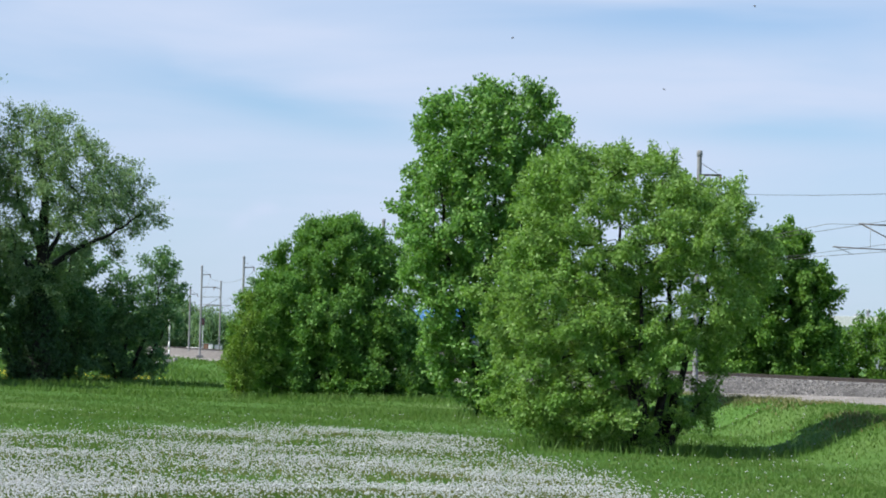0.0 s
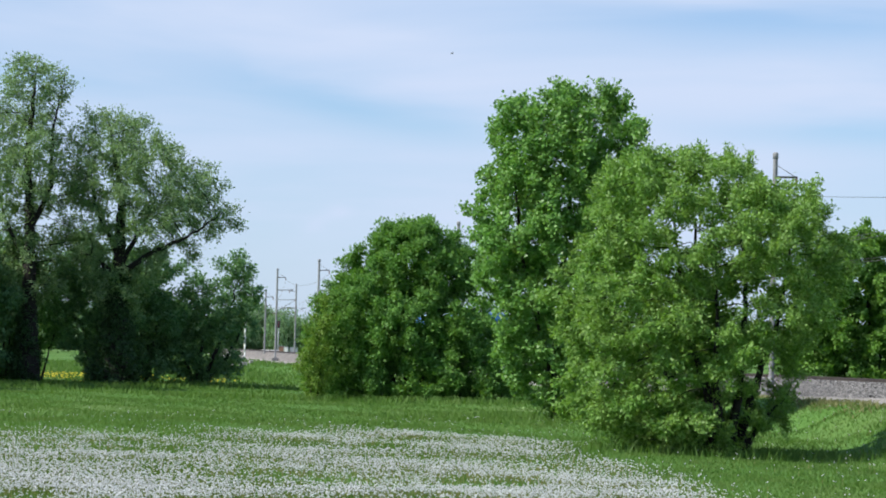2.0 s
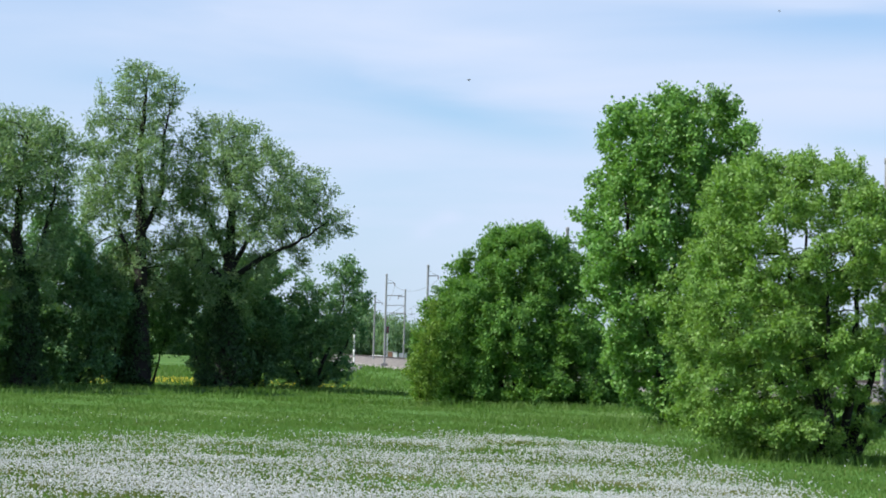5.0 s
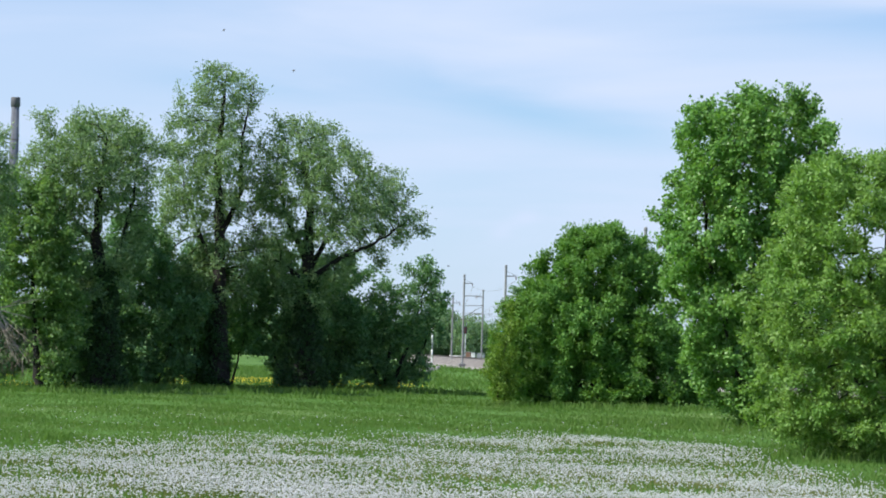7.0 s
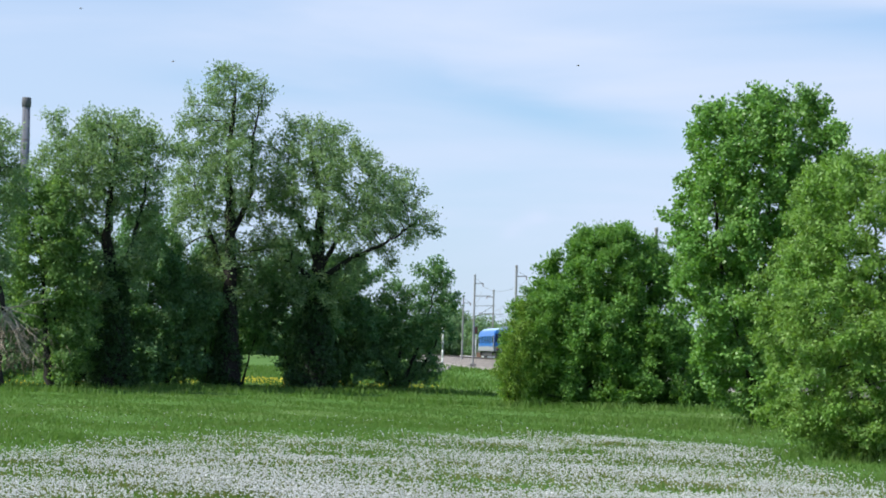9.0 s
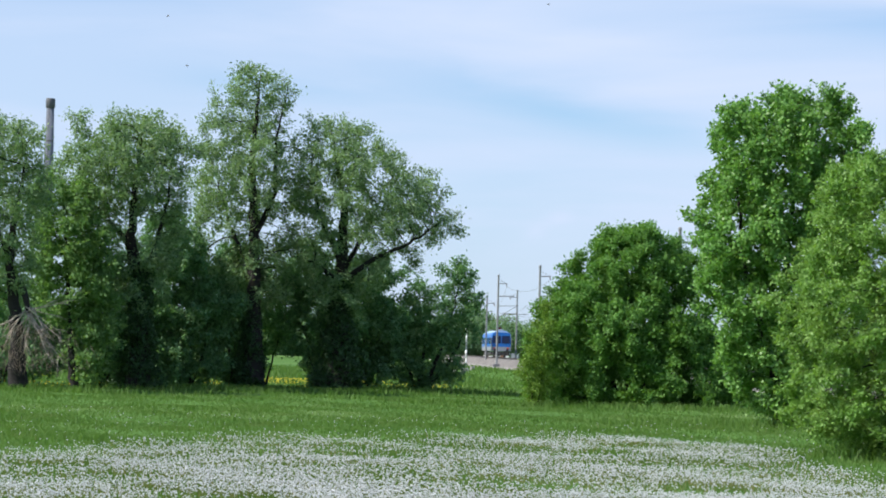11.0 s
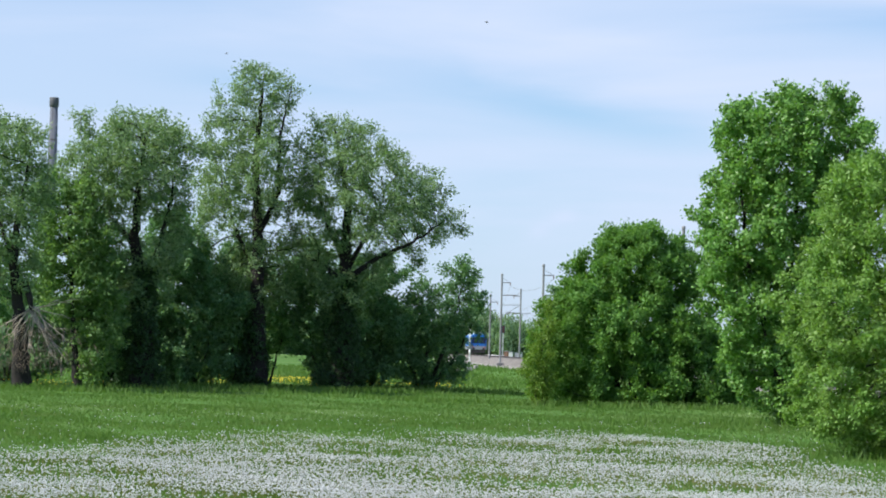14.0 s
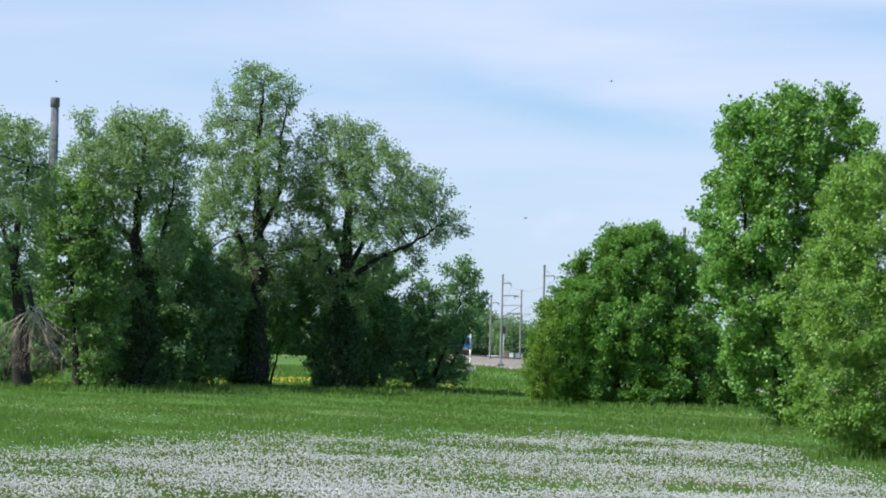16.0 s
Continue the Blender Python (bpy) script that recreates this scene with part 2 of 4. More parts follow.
def build_ground():
    xs = grid_axis([(-3200, -300, 290), (-300, -80, 20), (-80, 4, 1.2), (4, 16, 0.5), (16, 60, 1.2), (60, 300, 20), (300, 3200, 290)])
    ys = grid_axis([(-400, 0, 40), (0, 30, 6), (30, 160, 1.2), (160, 460, 3), (460, 800, 20), (800, 4400, 300)])
    X, Y = np.meshgrid(xs, ys)
    Z = ground_z(X, Y)
    nx = len(xs)
    V = np.stack([X, Y, Z], -1).reshape(-1, 3)
    F = [(j * nx + i, j * nx + i + 1, (j + 1) * nx + i + 1, (j + 1) * nx + i)
         for j in range(len(ys) - 1) for i in range(nx - 1)]
    g = mesh_object("ground", V, F, MEADOW, None, True)
    tagged(g, "wide green meadow of long spring grass", "meadow", kind="structure")


build_ground()


def sweep(name, profile, y0, y1, step, mat, parent=None, wobble=0.0, close=False):
    """A strip along the track: profile is a list of (offset, height)."""
    ys = np.arange(y0, y1 + step, step)
    V, F, n = [], [], len(profile)
    rng = random.Random(name)
    for y in ys:
        x = float(track_x(y))
        tx = float(track_x(y + 1) - track_x(y - 1)) / 2
        nrm = Vector((1, -tx, 0)).normalized()
        for d, z in profile:
            p = Vector((x, y, z)) + nrm * d
            if wobble:
                p += Vector((rng.uniform(-wobble, wobble), 0, rng.uniform(-wobble, wobble) * 0.5))
            V.append(p)
    m = n if close else n - 1
    for j in range(len(ys) - 1):
        for i in range(m):
            i2 = (i + 1) % n
            F.append((j * n + i, j * n + i2, (j + 1) * n + i2, (j + 1) * n + i))
    return mesh_object(name, V, F, mat, parent, not close)


def gravel_path():
    """A pale strip on the bench, wider and rutted near the crossing."""
    rng = random.Random(5)
    V, F, n = [], [], 6
    ys = np.arange(50, 620, 1.5)
    for y in ys:
        x = float(track_x(y))
        out = -6.4 - 2.4 * float(1 - rise(80, 100, y)) + rng.uniform(-0.5, 0.4)
        for i in range(n):
            d = -3.2 + (out + 3.2) * i / (n - 1)
            edge = -0.03 if i == n - 1 else 0.035 + rng.uniform(-0.012, 0.012)
            V.append((x + d, y, float(ground_z(x + d, y)) + edge + (0.10 if i == 0 else 0)))
    for j in range(len(ys) - 1):
        for i in range(n - 1):
            F.append((j * n + i, (j + 1) * n + i, (j + 1) * n + i + 1, j * n + i + 1))
    return mesh_object("gravel_path", V, F, GRAVEL, None, True)


def build_track():
    t = empty("railway_track", (0, 0, 0), "single curved railway track on a grey ballast bank", "railway track")
    tagged(t, kind="structure")
    prof = [(-3.6, 0.5), (-3.3, 0.74), (-2.7, 1.05), (-2.1, 1.40), (-1.75, 1.58), (-0.9, 1.60), (0, 1.59), (0.9, 1.60),
            (1.75, 1.58), (2.3, 1.3), (3.3, 0.72), (3.6, 0.55)]
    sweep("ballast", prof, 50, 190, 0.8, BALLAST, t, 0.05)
    tagged(sweep("ballast", prof, 190, 620, 0.8, BALLAST_PALE, t, 0.05), "paler ballast beyond the near stretch")
    for s in (-0.7525, 0.7525):
        r = [(s - 0.07, 1.62), (s - 0.07, 1.64), (s - 0.012, 1.66), (s - 0.012, 1.74), (s - 0.036, 1.75), (s - 0.036, 1.785),
             (s + 0.036, 1.785), (s + 0.036, 1.75), (s + 0.012, 1.74), (s + 0.012, 1.66), (s + 0.07, 1.64), (s + 0.07, 1.62)]
        sweep("rail", r, 50, 620, 2.0, RAIL, t, 0, True)
    path = gravel_path()
    tagged(path, "pale gravel path beside the railway bank", "path", kind="structure")
    return t


track = build_track()


# ---- trees ----
def leaves_array(rng, centres, dirs, per, length, width, spread, droop=0.25, up=None, turn=0.6):
    """Leaf quads strewn along twigs that start at centres and run along dirs."""
    n = len(centres) * per
    c = np.repeat(centres, per, 0)
    d = np.repeat(dirs, per, 0)
    t = rng.random((n, 1))
    p = c + d * t + rng.normal(0, spread, (n, 3))
    a = rng.normal(0, 1, (n, 3))
    dn = d / (np.linalg.norm(d, axis=1, keepdims=True) + 1e-9)
    a = a + dn * 0.9 - np.array([0, 0, droop])
    a /= np.linalg.norm(a, axis=1, keepdims=True)
    # the blade's face turns by chance, more often outwards and to the sky
    face = rng.normal(0, 1, (n, 3)) + np.array([0, 0, 0.45])
    if up is not None:
        face = face + np.repeat(up, per, 0) * turn
    b = np.cross(a, face)
    b /= np.linalg.norm(b, axis=1, keepdims=True) + 1e-9
    k = np.cross(a, b)
    s = rng.uniform(0.65, 1.25, (n, 1))
    L, W = length * s, width * s
    q = np.empty((n, 4, 3))
    q[:, 0] = p
    q[:, 1] = p + a * L * 0.45 + b * W * 0.5 + k * W * 0.18
    q[:, 2] = p + a * L
    q[:, 3] = p + a * L * 0.45 - b * W * 0.5 + k * W * 0.18
    return q


def crown_points(rng, shape, lobes, clumps, per, radius, depth, flat, shell, ragged, thin, inset):
    """Buds of a crown in clumps. shape: (height, left, right) from the top down; lobes: (across, height, radius);
    thin: thinner spots of the crown (across, height, half width, half height, how thin)."""
    if shape:
        hs = np.array([s[0] for s in shape])[::-1]
        lf = np.array([s[1] for s in shape])[::-1]
        rt = np.array([s[2] for s in shape])[::-1]
    c = np.empty((0, 3))
    keep_off = 0.7 * radius
    tries = 0
    while len(c) < clumps and tries < 60 * clumps:
        tries += 1
        if shape:
            z = rng.uniform(hs[0], hs[-1] - 1.6 * inset * radius * flat)
            a, b = np.interp(z, hs, lf) + inset * radius, np.interp(z, hs, rt) - inset * radius
            if rng.random() > max(0.35 * (rt - lf).max(), b - a) / (rt - lf).max():
                continue
            mid, half = (a + b) / 2, max(0.1, (b - a) / 2)
            an = rng.uniform(0, 2 * math.pi)
            rr = rng.random() ** shell
            p = np.array([mid + half * rr * math.cos(an), min(half, 4.5) * depth * rr * math.sin(an), z])
        else:
            a, h, r = lobes[int(rng.integers(len(lobes)))]
            u = rng.normal(0, 1, 3)
            u *= rng.random() ** shell / np.linalg.norm(u)
            p = np.array([a, 0, h]) + u * r * np.array([1, depth * 1.3, 1])
        if p[2] < 0.3 or (len(c) and np.linalg.norm(c - p, axis=1).min() < keep_off * (0.6 if tries > 25 * clumps else 1)):
            continue
        if any(((p[0] - a) / w) ** 2 + ((p[2] - h) / t) ** 2 < 1 and rng.random() < k for a, h, w, t, k in thin):
            continue
        c = np.vstack([c, p])
    size = radius * rng.uniform(0.65, 1.2, len(c))
    u = rng.normal(0, 1, (len(c), per, 3))
    u /= np.linalg.norm(u, axis=2, keepdims=True)
    u *= rng.random((len(c), per, 1)) ** 0.45 * (1 + ragged * np.abs(rng.normal(0, 1, (len(c), per, 1))))
    pts = c[:, None] + u * size[:, None, None] * np.array([1 / math.sqrt(flat), 1 / math.sqrt(flat), flat])
    pts = pts.reshape(-1, 3)
    return pts[pts[:, 2] > 0.25], c


def grow(rng, stems, buds, step, kill, rising, rounds=160):
    """Branches that grow from the stems towards the buds; gives places, parents and the number of stem nodes."""
    P, par = [], []
    for pts in stems:
        for i, p in enumerate(pts):
            P.append(np.array(p))
            par.append(len(P) - 2 if i else -1)
    ns = len(P)
    S = np.array(P)
    near = np.full(len(buds), 1e9)
    who = np.zeros(len(buds), int)
    for i in range(ns):
        hor = np.linalg.norm(buds[:, :2] - S[i, :2], axis=1)
        d = np.sqrt(hor ** 2 + (buds[:, 2] - S[i, 2] - rising * hor) ** 2) + 0.3
        m = d < near
        near[m], who[m] = d[m], i
    near = np.linalg.norm(buds - S[who], axis=1) + 0.05
    idle = np.zeros(len(buds), int)
    live = np.ones(len(buds), bool)
    for _ in range(rounds):
        live &= idle < 4
        k = np.nonzero(live)[0]
        if not len(k):
            break
        A = np.array(P)
        d = buds[k] - A[who[k]]
        dist = np.linalg.norm(d, axis=1, keepdims=True)
        d /= dist + 1e-9
        src, inv = np.unique(who[k], return_inverse=True)
        pull = np.zeros((len(src), 3))
        np.add.at(pull, inv, d)
        pull /= np.linalg.norm(pull, axis=1, keepdims=True) + 1e-9
        pull += rng.normal(0, 0.14, pull.shape)
        for i, s in enumerate(src):
            if par[s] >= 0 and s >= ns:
                back = A[s] - A[par[s]]
                pull[i] += 0.45 * back / (np.linalg.norm(back) + 1e-9)
        pull /= np.linalg.norm(pull, axis=1, keepdims=True) + 1e-9
        fresh = A[src] + pull * step
        first = len(P)
        for s, f in zip(src, fresh):
            P.append(f)
            par.append(int(s))
        dn = np.linalg.norm(buds[k][:, None] - fresh[None], axis=2)
        j = dn.argmin(1)
        best = dn[np.arange(len(k)), j]
        m = best < near[k] - 1e-3
        near[k[m]], who[k[m]] = best[m], first + j[m]
        idle[k[~m]] += 1
        idle[k[m]] = 0
        live[k[near[k] < kill]] = False
    return np.array(P), par, ns


def tree(name, base, leaf, label, category="tree", group="", seed=1, shape=None, lobes=None, stems=((0, 0, 1),), trunk=0.3,
         clumps=60, per=14, radius=0.7, depth=0.9, flat=1.0, shell=0.5, ragged=0.12, rising=0.8, step=0.3, size=(0.2, 0.1),
         count=20000, fuzz=0.12, droop=0.25, fine=0.012, turn=1.0, thin=(), inset=0.55):
    """A tree: stems, limbs with their twigs, and a crown of leaves in clumps.
    stems: lists of (across, back, height) from the foot up; trunk: radius at the foot; count: leaves."""
    rng = np.random.default_rng(seed)
    x, y = base
    root = empty(name, (x, y, float(ground_z(x, y)) - 0.05), label, category, group)
    buds, centres = crown_points(rng, shape, lobes, clumps, per, radius, depth, flat, shell, ragged, thin, inset)
    lines = []
    for s in stems:
        s = [Vector(p) for p in s]
        pts = [s[0]]
        for a, b in zip(s, s[1:]):
            n = max(1, round((b - a).length / step))
            for i in range(1, n + 1):
                pts.append(a.lerp(b, i / n) + Vector(rng.normal(0, 0.10 * step, 3)) * (i < n))
        lines.append(pts)
    P, par, ns = grow(rng, lines, buds, step, step * 1.3, rising)
    n = len(P)
    kids = [[] for _ in range(n)]
    for i, p in enumerate(par):
        if p >= 0:
            kids[p].append(i)
    # thickness from the tips down
    flow, tall = np.zeros(n), np.zeros(n, int)
    for i in range(n - 1, -1, -1):
        if not kids[i]:
            flow[i] = fine ** 2.15
        if par[i] >= 0:
            flow[par[i]] += flow[i]
            tall[par[i]] = max(tall[par[i]], tall[i] + 1)
    R = flow ** (1 / 2.15)
    # stems taper evenly from the foot
    at, runs, rooted = 0, [], sum(s[0][2] == 0 for s in stems)
    for pts in lines:
        m = len(pts)
        foot = pts[0].z < 0.01
        r0 = trunk / math.sqrt(rooted) if foot else 0.3 * trunk
        rad = [r0 * (1.25 - 0.25 * min(1, 4 * i / m) if foot else 1.0) * (1 - 0.93 * i / (m - 1)) for i in range(m)]
        runs.append((pts, rad))
        R[at:at + m] = rad
        at += m
    tubes_object("trunk", runs, BARK_SHADED, root, 9)

    def chain(i):
        """Runs of the branch that begins at node i, side branches after it."""
        out, todo = [], [i]
        while todo:
            k = todo.pop()
            pts, rad = [P[par[k]]], [min(R[k] * 1.15, 0.7 * R[par[k]])]
            while True:
                pts.append(P[k])
                rad.append(min(R[k], rad[-1]))
                if not kids[k]:
                    break
                nxt = max(kids[k], key=lambda c: R[c])
                todo += [c for c in kids[k] if c != nxt]
                k = nxt
            rad[-1] *= 0.4
            out.append((pts, rad))
        return out

    twigs = []
    for i in range(ns):
        for c in kids[i]:
            if c < ns:
                continue
            if tall[c] >= 6:
                tubes_object("limb", chain(c), BARK_SHADED, root, 5)
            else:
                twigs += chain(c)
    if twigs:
        tagged(tubes_object("twigs", twigs, BARK_SHADED, root, 4), "thin dark twigs", kind="stuff")
    # leaves on the outer nodes
    bear = np.array([i for i in range(ns, n) if tall[i] <= 4])
    par = np.array(par)
    way = P[bear] - P[par[bear]]
    k = max(1, round(count / len(bear)))
    near = np.concatenate([np.linalg.norm(b[:, None] - centres[None], axis=2).argmin(1) for b in np.array_split(P[bear], max(1, len(bear) // 800))])
    out = P[bear] - centres[near]
    out /= np.linalg.norm(out, axis=1, keepdims=True) + 1e-9
    q = leaves_array(rng, P[par[bear]], way * 1.5, k, size[0], size[1], fuzz, droop, out, turn)
    q = q[q[:, :, 2].min(1) > 0.06]
    quads_object("crown", q, leaf, root)
    return root


def line(*pts):
    """A stem through (across, height) pairs, or triples with the way back as the third."""
    return [(p[0], p[2] if len(p) > 2 else 0, p[1]) for p in pts]


WILLOW = [(8.4, -1.2, -0.5), (8.1, -2.5, -0.2), (7.7, -3.1, 1.3), (7.2, -3.9, 2.4), (6.8, -4.1, 2.9), (6.0, -4.2, 3.4), (5.2, -4.3, 3.5), (4.5, -4.7, 3.5),
          (3.6, -4.7, 3.1), (3.0, -4.5, 2.5), (2.2, -4.3, 2.1), (1.5, -4.4, 1.9), (0.9, -4.0, 1.8), (0.5, -3.4, 0.6), (0.3, -2.4, -0.6)]
tree("willow_tree", (5.5, 63.4), LEAF_WILLOW, "bushy yellow-green willow with several dark stems in the meadow", seed=3, shape=WILLOW,
     stems=(line((-0.35, 0), (-0.9, 1.3), (-2.2, 3.2, 0.4), (-2.6, 6.6, 0.5)), line((-0.15, 0), (-0.45, 1.6, -0.3), (-1.2, 4.0, -0.6), (-1.6, 7.4, -0.5)),
            line((0.0, 0), (-0.2, 2.0, 0.5), (-0.7, 4.4, 0.8), (-0.9, 7.6, 0.9)), line((0.15, 0), (0.35, 1.8, -0.4), (0.5, 4.0, -0.3), (0.3, 7.0, 0.2)),
            line((0.3, 0), (0.7, 1.5, 0.2), (1.4, 3.6, 0.3), (1.8, 6.2, 0.4)), line((0.1, 0), (-0.25, 1.4, -0.6), (-0.3, 2.6, -1.0), (-0.4, 5.6, -1.2)),
            line((0.4, 0), (0.9, 0.9, -0.3), (1.6, 1.7, -0.5))),
     trunk=0.36, clumps=540, per=9, radius=0.5, depth=1.0, flat=0.75, shell=0.5, ragged=0.16, rising=0.75, step=0.2, size=(0.115, 0.052),
     count=185000, fuzz=0.085, fine=0.006, thin=((-0.9, 6.4, 1.2, 1.1, 0.7), (0.3, 1.2, 0.9, 1.3, 0.6), (1.15, 3.2, 0.55, 1.9, 0.85), (0.4, 4.9, 0.7, 1.0, 0.5)))

POPLAR = [(13.1, 0.1, 1.5), (12.5, -0.4, 2.3), (11.9, -1.7, 2.7), (11.6, -2.9, 3.3), (11.0, -3.2, 3.6), (10.3, -3.2, 3.6), (9.4, -3.3, 3.3), (7.9, -3.6, 3.1),
          (6.9, -3.5, 3.0), (5.8, -3.6, 2.8), (4.7, -3.4, 2.5), (3.7, -2.8, 2.2), (2.6, -2.5, 1.8), (1.7, -2.0, 1.6), (0.4, -0.8, 1.4)]
tree("poplar_tree", (1.5, 89.5), LEAF_POPLAR, "tall glossy green poplar with an open leafy crown", seed=5, shape=POPLAR,
     stems=(line((0.1, 0), (0.0, 3.0), (0.2, 7.0), (0.6, 12.4)), line((0.1, 0), (-0.3, 2.0), (-1.4, 6.0, -0.4), (-2.0, 10.6, -0.3)),
            line((0.2, 0), (0.5, 3.0, 0.3), (1.5, 7.0, 0.4), (2.4, 11.4, 0.2))),
     trunk=0.30, clumps=270, per=12, radius=0.68, depth=0.85, flat=1.3, shell=0.4, ragged=0.06, rising=1.1, step=0.3, size=(0.14, 0.115),
     count=105000, fuzz=0.13, fine=0.008, thin=((-0.9, 12.0, 0.4, 0.9, 0.95), (-0.3, 7.6, 0.5, 1.6, 0.25), (0.7, 2.0, 0.9, 1.2, 0.35)))

ROUND = [(9.3, -0.5, 0.4), (8.9, -1.1, 2.6), (8.3, -1.4, 3.5), (7.5, -2.1, 3.9), (6.6, -2.8, 4.1), (5.7, -3.6, 4.4), (4.6, -4.3, 4.9), (3.4, -4.7, 5.6),
         (2.0, -4.9, 6.4), (0.7, -4.8, 6.9), (0.25, -4.3, 6.5)]
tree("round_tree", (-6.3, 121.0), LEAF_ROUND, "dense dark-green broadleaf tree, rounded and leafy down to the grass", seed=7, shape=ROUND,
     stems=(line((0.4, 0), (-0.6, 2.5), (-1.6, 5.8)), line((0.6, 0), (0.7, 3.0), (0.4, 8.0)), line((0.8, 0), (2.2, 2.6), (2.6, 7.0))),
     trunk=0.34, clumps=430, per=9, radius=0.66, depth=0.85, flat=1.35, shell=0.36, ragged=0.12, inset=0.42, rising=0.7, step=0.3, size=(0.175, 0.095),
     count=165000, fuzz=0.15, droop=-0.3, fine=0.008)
tree("shrub", (-10.2, 117.0), LEAF_LIGHT, "light green shrub at the edge of the meadow", "shrub", seed=8,
     shape=[(5.2, 0.6, 1.1), (4.2, -0.1, 1.2), (3.0, -0.6, 1.2), (1.8, -0.9, 1.3), (0.9, -1.0, 1.2), (0.3, -0.6, 0.8)],
     stems=(line((0.1, 0), (0.0, 1.2), (0.6, 4.0)), line((0.2, 0), (-0.3, 2.0)), line((0.3, 0), (0.6, 2.4))), trunk=0.1, clumps=34, per=10,
     radius=0.42, depth=0.9, flat=1.2, ragged=0.2, step=0.2, size=(0.13, 0.06), count=7000, fuzz=0.12, fine=0.006)

# the row of old willows
ROW = "row of willows behind the meadow"
OLD = dict(group=ROW, radius=0.75, per=10, depth=0.9, flat=0.95, shell=0.5, ragged=0.26, inset=0.42, rising=1.0, step=0.34, size=(0.185, 0.09), fuzz=0.19, fine=0.014)
first_willow = tree("willow_tree", (-36.9, 118.3), LEAF_SILVER, "old willow with a torn hanging limb on its dark trunk", seed=11,
                    shape=[(14.2, -2.1, 0.0), (13.3, -3.6, 1.2), (12.4, -4.4, 1.7), (11.3, -4.7, 1.8), (9.5, -4.7, 1.6), (7.8, -4.0, 1.6), (6.0, -3.3, 0.7), (4.8, -2.3, 0.4)],
                    stems=(line((0.2, 0), (0.0, 3.0), (-0.5, 6.6), (-0.3, 9.0), (0.3, 12.4)), line((-0.5, 6.6), (-1.6, 9.2, 0.4), (-2.2, 12.0, 0.3))),
                    trunk=0.45, clumps=140, count=27000, **OLD)
second_willow = tree("willow_tree", (-32.9, 127.7), LEAF_SILVER, "old grey-green willow with a forked dark trunk", seed=12,
     shape=[(15.4, -2.0, 0.8), (14.7, -3.5, 2.2), (14.0, -4.0, 2.6), (12.7, -4.9, 2.8), (11.5, -4.9, 2.8), (10.2, -4.3, 2.7), (9.0, -3.6, 2.6), (7.4, -2.9, 2.3),
            (5.4, -2.2, 2.1), (4.6, -1.5, 1.5)],
     stems=(line((0.0, 0), (0.1, 3.0), (-0.2, 6.5), (-0.6, 8.2), (-0.5, 10.6), (-0.2, 14.0)), line((-0.4, 7.6), (-1.7, 9.2, -0.4), (-3.0, 10.6, -0.6), (-3.4, 12.4, -0.6)),
            line((0.0, 5.6), (0.9, 8.0, -0.3), (1.5, 10.8, -0.3), (1.6, 13.0, 0))),
     trunk=0.62, clumps=200, count=42000, thin=((-0.7, 8.6, 1.9, 1.5, 0.7), (0.4, 6.0, 0.9, 2.0, 0.6)), **OLD)
third_willow = tree("willow_tree", (-28.7, 137.4), LEAF_SILVER, "tallest grey-green willow with a thin open top", seed=13,
     shape=[(19.2, -0.9, 2.4), (18.4, -2.2, 2.5), (17.6, -2.4, 2.3), (16.8, -3.0, 1.8), (15.6, -3.4, 1.9), (14.3, -3.7, 2.8), (12.9, -3.9, 3.2), (11.3, -4.0, 3.4),
            (9.6, -4.1, 3.3), (7.9, -4.0, 3.1), (5.6, -2.4, 2.2), (4.8, -1.6, 1.6)],
     stems=(line((0.3, 0), (0.2, 4.0), (0.1, 9.5), (-0.2, 13.0), (0.2, 18.6)), line((0.1, 9.0), (1.2, 11.6, 0.3), (1.2, 15.0, 0.3), (1.9, 18.4, 0.2)),
            line((0.2, 6.4), (-1.2, 9.4, -0.4), (-2.2, 12.6, -0.4))),
     trunk=0.58, clumps=205, count=41000, thin=((0.6, 12.6, 2.0, 4.0, 0.35), (0.2, 8.0, 0.6, 2.6, 0.4), (-1.6, 8.6, 1.4, 1.6, 0.5)), **OLD)
fourth_willow = tree("willow_tree", (-23.6, 138.9), LEAF_SILVER, "spreading grey-green willow with a long side limb", seed=14,
     shape=[(16.5, -1.5, -0.6), (16.0, -2.4, 1.0), (15.2, -2.7, 2.1), (14.2, -3.1, 3.6), (13.2, -3.5, 5.4), (11.8, -3.9, 6.2), (10.5, -4.0, 7.1), (9.4, -3.9, 6.9),
            (8.5, -3.6, 5.4), (7.4, -3.0, 3.6), (5.8, -2.4, 2.4), (4.8, -1.6, 1.6)],
     stems=(line((0.0, 0), (0.1, 4.0), (0.0, 8.0), (0.1, 11.0), (-0.8, 15.4)), line((0.1, 6.6), (2.0, 7.9, -0.5), (4.2, 8.9, -0.8), (6.3, 10.4, -0.8)),
            line((0.0, 7.0), (1.3, 9.4, 0.3), (2.6, 12.6, 0.2)), line((0.0, 7.6), (-1.4, 10.4, 0), (-2.0, 13.4, 0)), line((0.0, 6.4), (-1.5, 7.6, -0.6), (-3.0, 8.0, -0.7))),
     trunk=0.66, clumps=240, count=48000, thin=((0.2, 8.4, 1.0, 2.6, 0.6), (4.6, 8.4, 2.2, 1.3, 0.7), (1.6, 9.4, 1.6, 1.6, 0.4)), **OLD)


